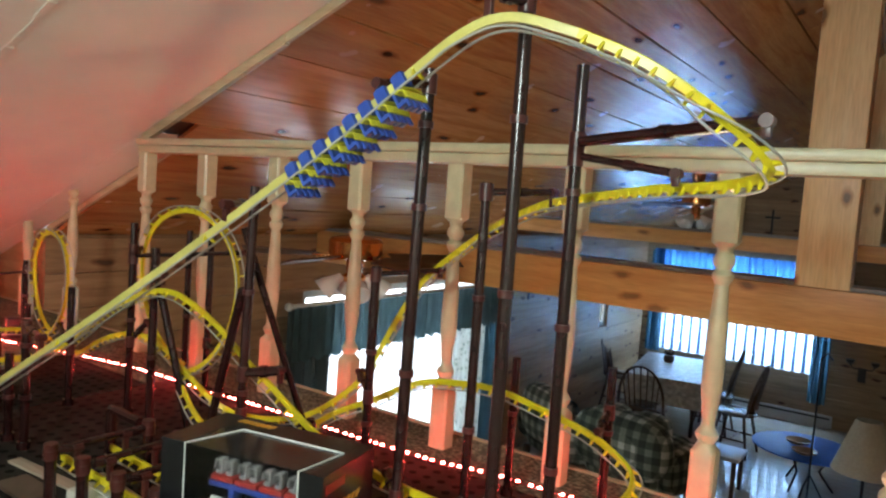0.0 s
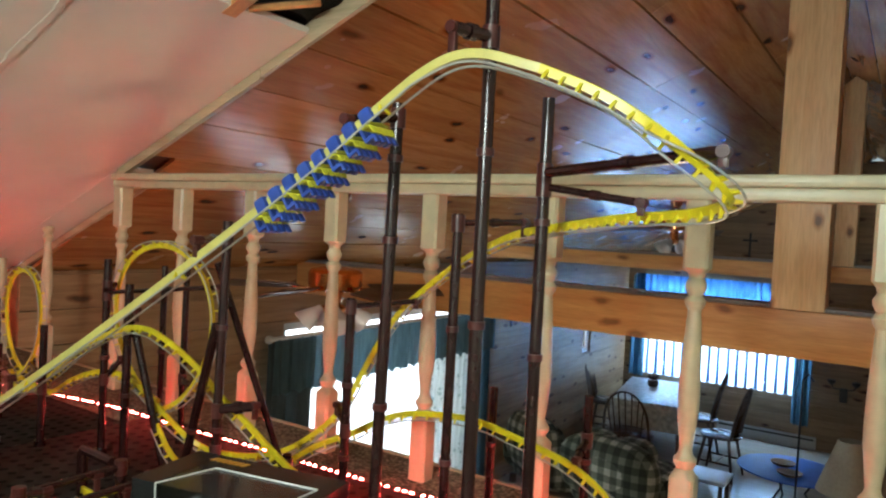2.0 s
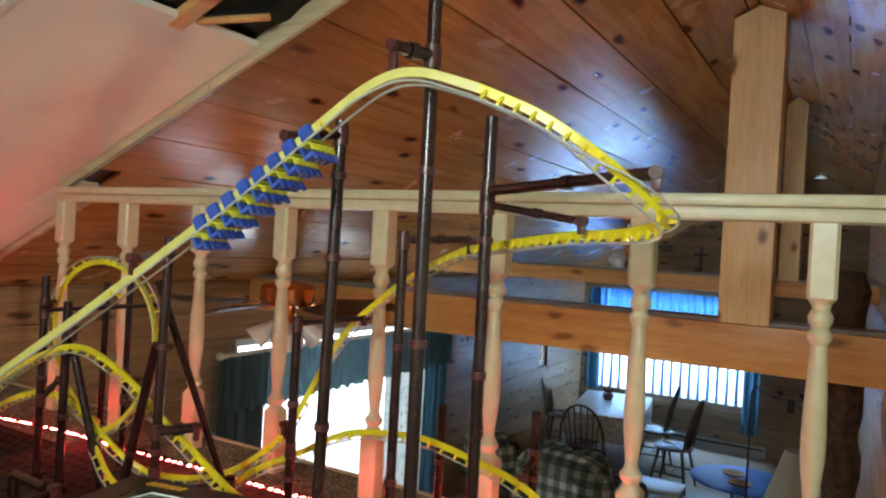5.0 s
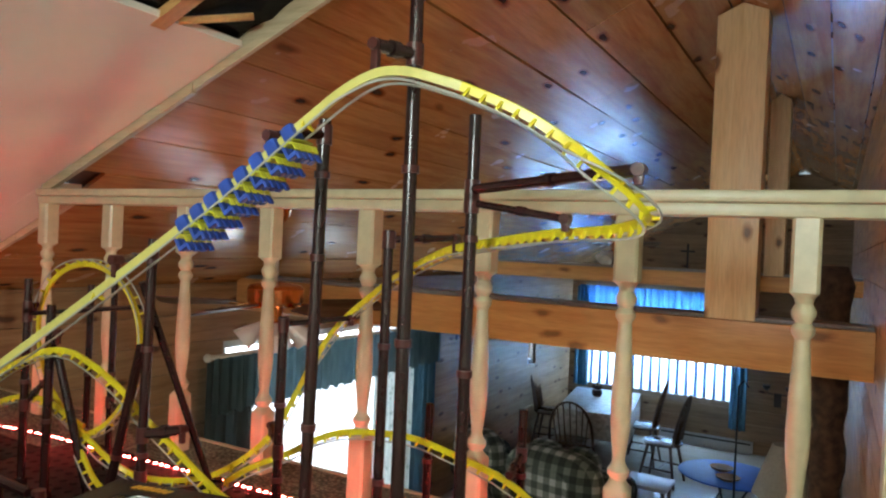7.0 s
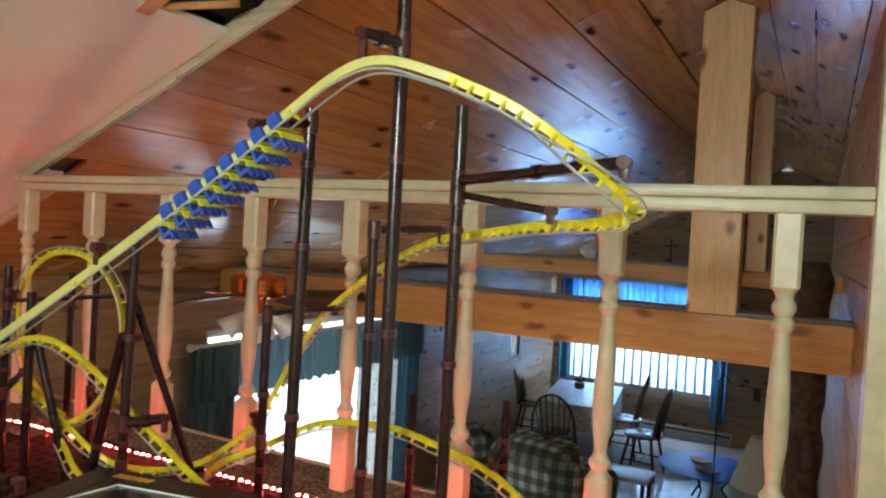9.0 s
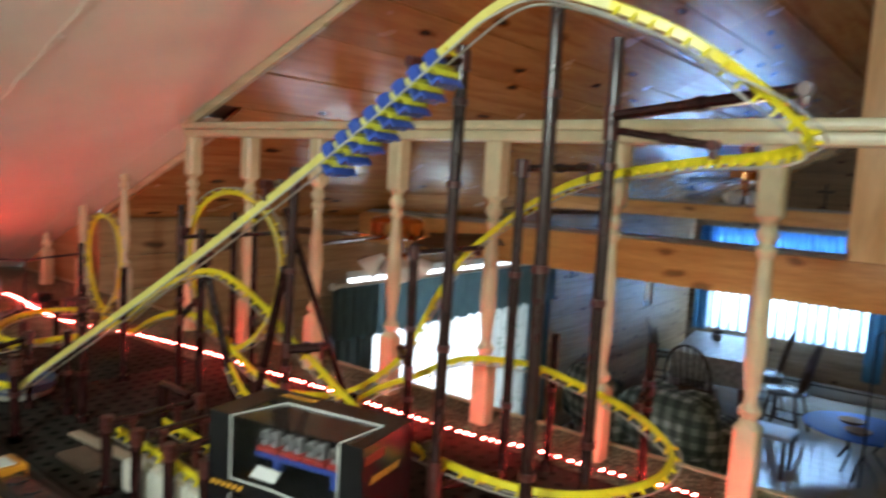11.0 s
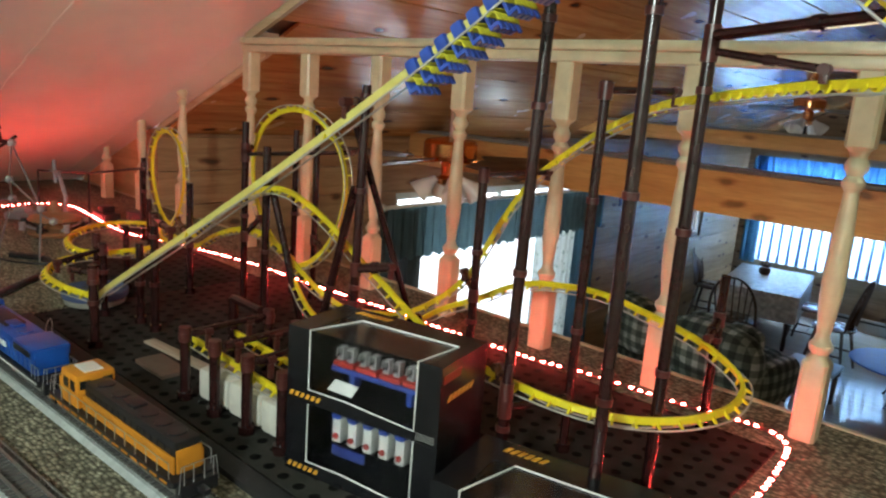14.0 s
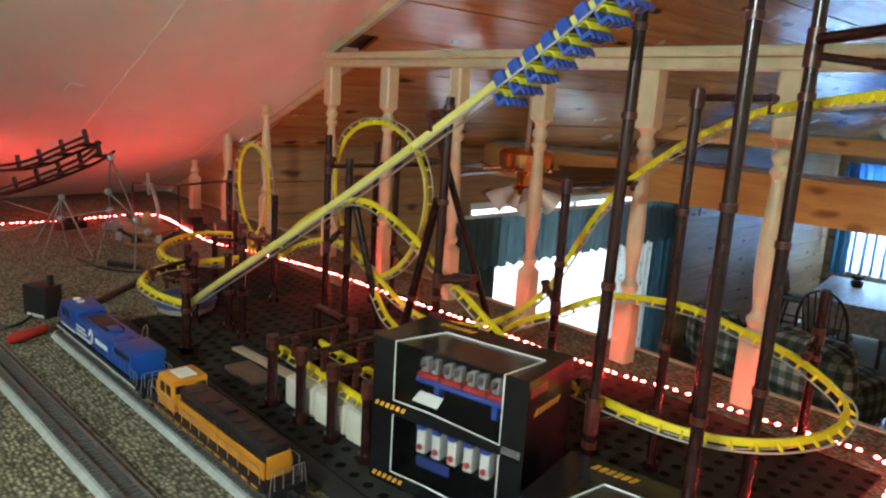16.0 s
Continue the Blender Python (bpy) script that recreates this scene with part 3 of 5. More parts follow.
def frames(pts, lean):
    """Tangent, side and up along a path; up leans towards the inside of each bend."""
    n = len(pts)
    raw = []
    for i in range(n):
        a, b, c = pts[max(i - 2, 0)], pts[i], pts[min(i + 2, n - 1)]
        h = max((c - a).length / 2, 1e-4)
        k = (c - 2 * b + a) / (h * h) if 2 <= i < n - 2 else Vector()
        raw.append(Vector((0, 0, 1)) + k * lean)
    for _ in range(6):
        raw = [raw[0]] + [(a + b + c) / 3 for a, b, c in zip(raw, raw[1:], raw[2:])] + [raw[-1]]
    res = []
    for i in range(n):
        t = (pts[min(i + 1, n - 1)] - pts[max(i - 1, 0)]).normalized()
        u = (raw[i] - t * raw[i].dot(t)).normalized()
        res.append((pts[i], t, t.cross(u), u))
    return res


def sweep(bm, fr, shape):
    rings = [[bm.verts.new(p + s * a + u * b) for a, b in shape] for p, t, s, u in fr]
    n = len(shape)
    for p, q in zip(rings, rings[1:]):
        for k in range(n):
            bm.faces.new((p[k], p[(k + 1) % n], q[(k + 1) % n], q[k]))
    bm.faces.new(rings[0][::-1]), bm.faces.new(rings[-1])


def disc(cx, cy, r, n=6):
    return [(cx + r * math.cos(2 * math.pi * k / n), cy + r * math.sin(2 * math.pi * k / n)) for k in range(n)]


coaster = thing("model_roller_coaster", "yellow model inverted roller coaster on maroon tube supports", "model coaster", (0, 0, 0))
bm = B()
GA, DR = 0.0140, -0.0150      # half gauge and drop of the rails
box(bm, -0.0025, 0.0025, -0.004, 0.004, -0.006, 0.004)
for sgn in (-1, 1):
    slab(bm, [Vector((-0.0022, sgn * 0.003, -0.008)), Vector((-0.0022, sgn * GA, DR - 0.001)), Vector((-0.0022, sgn * GA, DR + 0.0035)), Vector((-0.0022, sgn * 0.003, 0.003))], (0.0044, 0, 0))
TIE = finish(bm, "tie", YELLOW, False)
SPINE = [(-0.0042, -0.0075), (0.0042, -0.0075), (0.0042, 0.0045), (0.003, 0.006), (-0.003, 0.006), (-0.0042, 0.0045)]


def lay(knots, lean, pitch=0.030, raw=False, mat=YELLOW):
    fr = frames(knots if raw else spline(knots), lean)
    bm = B()
    sweep(bm, fr, SPINE)
    part("spine", bm, mat, coaster)
    for sgn in (-1, 1):
        bm = B()
        sweep(bm, fr, disc(sgn * GA, DR, 0.0020))
        part("running_rail", bm, RAILGREY, coaster, "grey running rail")
    d = 0.0
    for (p, t, s, u), (q, *_ ) in zip(fr, fr[1:]):
        d += (q - p).length
        if d > pitch:
            d = 0.0
            o = part("tie", TIE, YELLOW, coaster)
            m = Matrix((t, s, u)).transposed().to_4x4()
            m.translation = p
            o.matrix_local = m
    return fr


LIFT = [(-1.72, 0.90, 0.125), (-1.64, 0.92, 0.187), (-1.10, 0.96, 0.501), (-0.68, 1.00, 0.767), (-0.45, 1.015, 0.925), (-0.39, 1.02, 0.965), (-0.35, 1.03, 0.987), (-0.30, 1.04, 0.991), (-0.22, 1.06, 0.968)]
DROP = [(-0.22, 1.06, 0.968), (-0.13, 1.08, 0.928), (-0.045, 1.10, 0.868), (-0.005, 1.12, 0.832), (0.013, 1.16, 0.803), (-0.02, 1.215, 0.792), (-0.09, 1.27, 0.783), (-0.18, 1.335, 0.780), (-0.37, 1.44, 0.757)]
RETURN = [(-0.37, 1.44, 0.757), (-0.49, 1.515, 0.738), (-0.65, 1.60, 0.680), (-0.77, 1.655, 0.618), (-0.88, 1.665, 0.530), (-0.952, 1.66, 0.428), (-0.99, 1.64, 0.339), (-1.028, 1.615, 0.250), (-1.078, 1.58, 0.186), (-1.14, 1.54, 0.135), (-1.20, 1.50, 0.112), (-1.29, 1.48, 0.098), (-1.37, 1.465, 0.095)]
RISE = [(-1.37, 1.465, 0.095), (-1.42, 1.43, 0.128), (-1.52, 1.42, 0.180), (-1.63, 1.42, 0.232), (-1.75, 1.42, 0.257), (-1.88, 1.425, 0.240), (-2.02, 1.43, 0.192), (-2.17, 1.44, 0.125), (-2.36, 1.45, 0.125)]
HUMP = [(-1.52, 1.40, 0.150), (-1.41, 1.385, 0.080), (-1.27, 1.40, 0.055), (-1.13, 1.48, 0.100), (-1.06, 1.55, 0.155), (-0.985, 1.615, 0.193), (-0.912, 1.64, 0.237), (-0.842, 1.657, 0.264), (-0.757, 1.67, 0.275), (-0.68, 1.68, 0.279), (-0.60, 1.67, 0.277), (-0.53, 1.66, 0.267), (-0.46, 1.64, 0.262), (-0.39, 1.62, 0.254)]
TURN = [(-0.39, 1.62, 0.254), (-0.325, 1.60, 0.237), (-0.255, 1.55, 0.215), (-0.236, 1.45, 0.20), (-0.265, 1.33, 0.20), (-0.33, 1.245, 0.20), (-0.41, 1.208, 0.20), (-0.50, 1.20, 0.20), (-0.64, 1.235, 0.188)]
DIVE = [(-0.64, 1.235, 0.188), (-0.80, 1.26, 0.205), (-0.857, 1.265, 0.216), (-0.945, 1.275, 0.248), (-1.03, 1.285, 0.283), (-1.12, 1.29, 0.320), (-1.213, 1.30, 0.366), (-1.30, 1.30, 0.405), (-1.38, 1.305, 0.427), (-1.45, 1.31, 0.438), (-1.56, 1.31, 0.425), (-1.80, 1.34, 0.340), (-2.02, 1.37, 0.225), (-2.20, 1.40, 0.140), (-2.38, 1.42, 0.116), (-2.46, 1.45, 0.15)]
FOOT = [(-1.70, 0.895, 0.140), (-1.78, 0.86, 0.146), (-1.92, 0.855, 0.15), (-2.05, 0.915, 0.15), (-2.11, 1.01, 0.15), (-2.11, 1.12, 0.15), (-2.11, 1.26, 0.15)]
OUTER = [(-2.11, 1.22, 0.135), (-2.22, 1.12, 0.125), (-2.34, 1.085, 0.12), (-2.53, 1.14, 0.12), (-2.67, 1.27, 0.12), (-2.70, 1.40, 0.12), (-2.60, 1.48, 0.125), (-2.40, 1.46, 0.13)]
lift_frames = lay(LIFT, 0.03, 0.5, mat=LIFTYELLOW)
lay(DROP, 0.12, 0.023)
for k in (RETURN, HUMP, TURN, DIVE, FOOT, OUTER, RISE):
    lay(k, 0.06, 0.036)


def loop(cx, cy, cz, rx, rz, shift):
    return [Vector((cx + rx * math.sin(a) * (1 - 0.10 * math.cos(a)), cy + shift * (a - math.pi) / math.pi, cz - rz * math.cos(a))) for a in [0.15 + (2 * math.pi - 0.3) * i / 90 for i in range(91)]]


lay(loop(-1.61, 1.46, 0.412, 0.248, 0.236, 0.03), 3.0, 0.036, True)
lay(loop(-2.395, 1.45, 0.335, 0.136, 0.180, 0.02), 3.0, 0.036, True)
# straight station track
lay([(-1.32, 0.965, 0.118), (-1.1, 0.955, 0.118), (-0.90, 0.945, 0.118)], 0.0, 0.035)
lay([(-1.30, 1.065, 0.118), (-1.1, 1.055, 0.118), (-0.93, 1.045, 0.118)], 0.0, 0.035)


def post(x, y, h, r=0.0125, rings=(0.33, 0.66), x2=None, y2=None):
    """A maroon tube of stacked lengths with collars; x2, y2 let its top lean."""
    r *= 0.78 if h > 0.65 else 0.92
    x2, y2 = x if x2 is None else x2, y if y2 is None else y2
    a, b = Vector((x, y, 0.012)), Vector((x2, y2, h))
    bm = B()
    rod(bm, a, b, r, 14)
    rod(bm, a, a + (b - a) * (0.02 / h), r * 1.5, 14)
    o = part("support_post", bm, MAROON, coaster)
    for f in rings:
        c = a + (b - a) * f
        bm = B()
        d = (b - a).normalized() * 0.006
        rod(bm, c - d, c + d, r * 1.28, 14)
        part("collar", bm, MAROON_JOINT, o)
    return o


def arm(a, b, r=0.009, hook=0.03):
    """A side arm with a ball joint and a hook that holds the track."""
    r *= 0.82
    bm = B()
    a, b = Vector(a), Vector(b)
    rod(bm, a, b, r, 10)
    m = a.lerp(b, 0.55)
    d = (b - a).normalized() * 0.008
    rod(bm, m - d, m + d, r * 1.3, 10)
    o = part("support_arm", bm, MAROON, coaster)
    bm = B()
    rod(bm, a - Vector((0, 0, 0.018)), a + Vector((0, 0, 0.016)), 0.0135, 12)
    part("clamp", bm, MAROON_JOINT, o)
    bm = B()
    rod(bm, b - Vector((0, 0.010, 0)), b + Vector((0, 0.010, 0)), 0.0088, 12)
    box(bm, b.x - 0.006, b.x + 0.006, b.y - 0.005, b.y + 0.005, b.z - max(hook, 0.004), b.z + max(-hook, 0.004), 0.002)
    part("hook", bm, MAROON_JOINT, o)
    return o


post(-0.552, 1.165, 0.955, 0.0135, (0.12, 0.44, 0.75, 0.9), -0.537, 1.162)
arm((-0.537, 1.162, 0.93), (-0.525, 1.02, 0.905), 0.009, 0.025)
post(-0.327, 1.115, 1.32, 0.0135, (0.2, 0.45, 0.65, 0.85), -0.333, 1.115)
arm((-0.332, 1.115, 1.035), (-0.347, 1.035, 1.03), 0.012, 0.04)
post(-0.312, 1.29, 0.975, 0.0135, (0.28, 0.54, 0.78), -0.315, 1.29)
arm((-0.315, 1.29, 0.848), (0.015, 1.10, 0.856), 0.011, 0.02)
arm((-0.315, 1.29, 0.825), (-0.14, 1.275, 0.80), 0.008, 0.02)
post(-0.535, 1.37, 0.775, 0.0125, (0.35, 0.7))
arm((-0.535, 1.37, 0.757), (-0.45, 1.49, 0.765), 0.009, 0.03)
post(-0.372, 1.705, 0.385, 0.011, (0.6,))
arm((-0.372, 1.705, 0.285), (-0.36, 1.62, 0.262), 0.010, 0.02)
post(-0.90, 1.485, 0.565, 0.012, (0.3, 0.62))
arm((-0.90, 1.485, 0.545), (-0.83, 1.655, 0.555), 0.008, 0.02)
arm((-0.90, 1.485, 0.245), (-1.03, 1.60, 0.262), 0.009, 0.03)
post(-0.62, 1.71, 0.36, 0.011, (0.6,))
# tripod under the lift
post(-1.068, 1.235, 0.735, 0.0135, (0.35, 0.67), -1.055, 1.235)
post(-1.29, 1.30, 0.50, 0.012, (0.45,), -1.075, 1.232)
post(-1.02, 1.46, 0.64, 0.009, (), -1.085, 1.235)
post(-1.03, 1.425, 0.17, 0.012, (0.9,))
arm((-1.055, 1.235, 0.70), (-0.83, 0.985, 0.70), 0.009, 0.03)
arm((-1.063, 1.235, 0.31), (-0.985, 1.275, 0.325), 0.014, 0.03)
arm((-1.065, 1.235, 0.215), (-1.20, 1.36, 0.12), 0.012, 0.02)
# posts round the large loop
post(-1.773, 1.388, 0.60, 0.012, (0.5, 0.8))
arm((-1.773, 1.388, 0.52), (-1.845, 1.45, 0.515), 0.010, 0.02)
arm((-1.773, 1.388, 0.50), (-1.40, 1.50, 0.545), 0.008, 0.01)
post(-1.618, 1.362, 0.54, 0.013, (0.4, 0.75))
arm((-1.618, 1.362, 0.42), (-1.50, 1.31, 0.48), 0.014, 0.03)
post(-1.80, 1.60, 0.575, 0.011, (0.5,))
post(-1.70, 1.61, 0.60, 0.011, (0.5,))
post(-1.49, 1.41, 0.42, 0.012, (), -1.60, 1.37)
arm((-1.773, 1.388, 0.24), (-1.75, 1.43, 0.30), 0.010, 0.02)
arm((-1.70, 1.61, 0.22), (-1.52, 1.50, 0.24), 0.009, 0.01)
# posts round the small loop and the lift's foot
post(-1.972, 1.31, 0.385, 0.012, (0.5,))
arm((-1.972, 1.31, 0.19), (-2.30, 1.44, 0.20), 0.010, 0.02)
post(-2.80, 1.55, 0.37, 0.011, (0.6,))
arm((-2.80, 1.55, 0.335), (-2.56, 1.46, 0.335), 0.008, 0.01)
post(-2.36, 1.36, 0.27, 0.011, (0.5,))
post(-2.13, 1.17, 0.23, 0.011, (0.5,))
post(-1.782, 1.053, 0.25, 0.012, (0.5,))
post(-1.692, 1.053, 0.355, 0.012, (0.4, 0.8))
arm((-1.692, 1.053, 0.335), (-1.41, 0.955, 0.365), 0.010, 0.03)
post(-1.663, 0.875, 0.235, 0.013, (0.55, 0.8))
arm((-1.663, 0.875, 0.21), (-1.80, 0.875, 0.19), 0.009, 0.03)
post(-2.02, 1.03, 0.235, 0.011, (0.6,))
post(-1.90, 1.00, 0.235, 0.011, (0.6,))
arm((-2.02, 1.03, 0.215), (-2.10, 1.06, 0.19), 0.009, 0.03)
arm((-1.90, 1.00, 0.215), (-1.90, 0.875, 0.19), 0.009, 0.03)
# horizontal brace between low posts on the near side
arm((-0.55, 1.165, 0.165), (-0.535, 1.36, 0.135), 0.010, 0.006)
arm((-0.55, 1.165, 0.20), (-0.625, 1.233, 0.205), 0.011, 0.02)
# station gantries
for i in range(4):
    x, y = -1.240 + 0.1125 * i, 0.900 + 0.007 * i
    post(x, y, 0.175, 0.0125, (0.93,))
    post(x + 0.005, 1.115, 0.178, 0.0125, (0.93,))
    arm((x, y, 0.167), (x + 0.01, y + 0.05, 0.163), 0.010, 0.04)
    arm((x + 0.005, 1.115, 0.170), (x + 0.005, 1.06, 0.165), 0.010, 0.04)
    bm = B()
    rod(bm, (x, y + 0.01, 0.167), (x + 0.005, 1.10, 0.170), 0.008, 10)
    part("crossbar", bm, MAROON, coaster)
bm = B()
rod(bm, (-1.40, 1.12, 0.172), (-1.27, 1.115, 0.172), 0.011, 10)
rod(bm, (-1.40, 1.12, 0.172), (-1.40, 1.12, 0.012), 0.0125, 12)
part("end_frame", bm, MAROON, coaster)

# the train: eight rows of four seats hanging from the lift
train = thing("model_coaster_train", "blue and yellow hanging coaster train on the lift hill", "model train", (0, 0, 0))
bm = B()
box(bm, -0.0135, 0.0135, -0.019, 0.019, -0.026, 0.017, 0.0095)
box(bm, -0.004, 0.004, -0.005, 0.005, -0.034, -0.020, 0.001)
CARRIER = finish(bm, "car", BLUE)
bm = B()
slab(bm, [Vector((-0.010, -0.012, -0.030)), Vector((0.012, -0.040, -0.036)), Vector((0.016, 0.0, -0.037)), Vector((0.012, 0.040, -0.036)), Vector((-0.010, 0.012, -0.030))], (0, 0, 0.0035))
CANOPY = finish(bm, "canopy", SEATYELLOW)
bm = B()
box(bm, -0.012, -0.006, -0.010, 0.010, -0.066, -0.036, 0.003)
box(bm, -0.012, 0.010, -0.010, 0.010, -0.070, -0.060, 0.003)
box(bm, 0.006, 0.011, -0.008, 0.008, -0.082, -0.064, 0.002)
SEAT = finish(bm, "seat", BLUE)
bm = B()
for sgn in (-1, 1):
    tube(bm, [(-0.010, sgn * 0.006, -0.038), (0.004, sgn * 0.006, -0.036), (0.011, sgn * 0.006, -0.044), (0.010, sgn * 0.005, -0.060)], 0.0027, 6)
RESTRAINT = finish(bm, "restraint", SEATYELLOW)
fx = [f for f in lift_frames]
for i in range(8):
    tx = -0.478 - 0.0290 * i
    p, t, s, u = min(fx, key=lambda f: abs(f[0].x - tx))
    c = part("car", CARRIER, BLUE, train)
    m = Matrix((t, s, u)).transposed().to_4x4()
    m.translation = p + t * (tx - p.x)
    c.matrix_local = m @ Matrix.Diagonal((0.92, 0.62, 0.68, 1))
    part("canopy", CANOPY, SEATYELLOW, c, "yellow crossbar")
    for k in range(4):
        st = part("seat", SEAT, BLUE, c)
        st.location = (0, -0.036 + 0.024 * k, 0)
        rs = part("restraint", RESTRAINT, SEATYELLOW, c, "yellow shoulder bars")
        rs.location = (0, -0.036 + 0.024 * k, 0)

# ---------------------------------------------------------------- red light strip
LEDPATH = [(-3.78, 0.30, 0.006), (-3.82, 0.60, 0.006), (-3.83, 0.86, 0.006), (-3.814, 1.10, 0.006), (-3.846, 1.33, 0.006), (-3.868, 1.50, 0.006), (-3.72, 1.60, 0.006), (-3.31, 1.567, 0.006), (-3.008, 1.55, 0.006), (-2.78, 1.605, 0.006),
           (-2.50, 1.665, 0.008), (-2.17, 1.70, 0.014), (-1.87, 1.705, 0.0145), (-1.65, 1.72, 0.0145), (-1.40, 1.735, 0.0145), (-1.25, 1.735, 0.0145), (-1.03, 1.745, 0.0145), (-0.86, 1.757, 0.0145), (-0.71, 1.79, 0.0145), (-0.50, 1.803, 0.0145),
           (-0.33, 1.835, 0.012), (-0.25, 1.840, 0.008), (-0.205, 1.785, 0.008), (-0.188, 1.655, 0.008), (-0.182, 1.50, 0.008), (-0.185, 1.20, 0.008)]
strip = thing("light_strip", "glowing red light strip along the edge of the mat", "light strip")
lp = spline(LEDPATH, 0.006)
bm = B()
sweep(bm, frames(lp, 0.0), [(-0.006, -0.001), (0.006, -0.001), (0.006, 0.0015), (-0.006, 0.0015)])
part("tape", bm, LEDTAPE, strip, "pinkish adhesive tape")
bm = B()
box(bm, -0.0045, 0.0045, -0.0045, 0.0045, 0.0015, 0.0042, 0.0010)
LEDMESH = finish(bm, "diode", LED)
d = 0.0
k = 0
for a, b in zip(lp, lp[1:]):
    d += (b - a).length
    if d > (0.021, 0.021, 0.034)[k % 3]:
        d, k = 0.0, k + 1
        o = part("diode", LEDMESH, LED, strip)
        o.matrix_local = Matrix.Translation(b) @ (b - a).to_track_quat("X", "Z").to_matrix().to_4x4()

# ---------------------------------------------------------------- boxes, locomotives and clutter on the loft floor
def ink(bm, u0, u1, v0, v1, n, slant, at, ux, vx, depth):
    """A row of n slanted bars in the plane spanned by ux and vx."""
    at, ux, vx, depth = Vector(at), Vector(ux), Vector(vx), Vector(depth)
    w = (u1 - u0) / n
    for i in range(n):
        a, b = u0 + i * w, u0 + (i + 0.62) * w
        slab(bm, [at + ux * a + vx * v0, at + ux * b + vx * v0, at + ux * (b + slant) + vx * v1, at + ux * (a + slant) + vx * v1], depth)


def toy_box(w, d, h, label, content, at, turn):
    """A black toy carton with a pale-edged window cut through front and top."""
    t = thing("toy_box", label, "toy box", at, "toy cartons", "", turn)
    th = 0.004
    x0, x1 = 0.16 * w, 0.86 * w
    for nm, q in (("back_panel", (0, w, d - th, d, 0, h)), ("base_panel", (th, w - th, th, d - th, 0, th)), ("side_panel", (0, th, 0, d - th, 0, h)), ("side_panel", (w - th, w, 0, d - th, 0, h)),
                  ("front_panel", (th, x0, 0, th, 0, h)), ("front_panel", (x1, w - th, 0, th, 0, h)),
                  ("top_panel", (th, x0, th, d - th, h - th, h)), ("top_panel", (x1 + 0.06 * w, w - th, th, d - th, h - th, h)), ("top_panel", (x0, x1 + 0.06 * w, 0.62 * d, d - th, h - th, h))):
        part(nm, boxed(*q, bevel=0.0008), CARTON, t, smooth=False)
    bm = B()
    slab(bm, [Vector((x0, 0, 0)), Vector((x1, 0, 0)), Vector((x1, 0, 0.14 * h)), Vector((x0 + 0.25 * w, 0, 0.2 * h)), Vector((x0, 0, 0.2 * h))], (0, th, 0))
    part("front_panel", bm, CARTON, t, smooth=False)
    bm = B()
    box(bm, x0, x1, 0.001, 0.0016, 0.16 * h, h - 0.001)
    box(bm, x0, x1 + 0.06 * w, 0.001, 0.62 * d, h - 0.0016, h - 0.001)
    o = part("window_film", bm, FILM, t, "clear plastic window", False)
    o.visible_shadow = False
    bm = B()
    e = 0.0032
    ring = [(x0, -0.001, h), (x0, -0.001, 0.2 * h), (x0 + 0.25 * w, -0.001, 0.2 * h), (x1, -0.001, 0.13 * h), (x1, -0.001, h), (x1 + 0.06 * w, 0.62 * d, h + 0.001), (x0 + 0.12 * w, 0.62 * d, h + 0.001)]
    tube(bm, ring, e * 0.55, 4, True)
    part("window_edge", bm, WHITE, t, "pale printed window edge", False)
    bm = B()
    ink(bm, 0.02 * w, 0.25 * w, 0, 0.045 * h, 6, 0.005, (0, -0.0012, 0.060 * h), (1, 0, 0), (0, 0, 1.5), (0, 0.001, 0))
    part("print", bm, ORANGE_INK, t, "orange lettering bars", False)
    bm = B()
    ink(bm, 0.15 * d, 0.70 * d, 0, 0.048 * h, 6, 0.008, (w + 0.0012, 0, 0.52 * h), (0, 1, 0), (0, 0, 1.6), (-0.001, 0, 0))
    part("print", bm, ORANGE_INK, t, "orange lettering bars", False)
    bm = B()
    ink(bm, 0.16 * w, 0.40 * w, 0, 0.09 * d, 6, 0.006, (0, 0.80 * d, h + 0.0003), (1, 0, 0), (0, 1, 0), (0, 0, 0.001))
    part("print", bm, ORANGE_INK, t, "orange lettering bars", False)
    if content is seats_in_box:
        bm = B()
        ink(bm, 0.05 * d, 0.6 * d, 0, 0.10 * h, 1, 0.0, (w + 0.0012, 0, 0.78 * h), (0, 1, 0), (0, 0, 1), (-0.001, 0, 0))
        part("stripe", bm, RED_INK, t, "red printed patch", False)
    bm = B()
    for i in range(4):
        ink(bm, x1 + 0.012 * w, w * 0.985, 0, 0.0035 * h, 9, 0.0, (0, -0.0012, (0.115 - 0.024 * i) * h), (1, 0, 0), (0, 0, 1), (0, 0.001, 0))
    part("small_print", bm, WHITE, t, "pale small print", False)
    content(t, w, d, h, x0, x1)
    return t


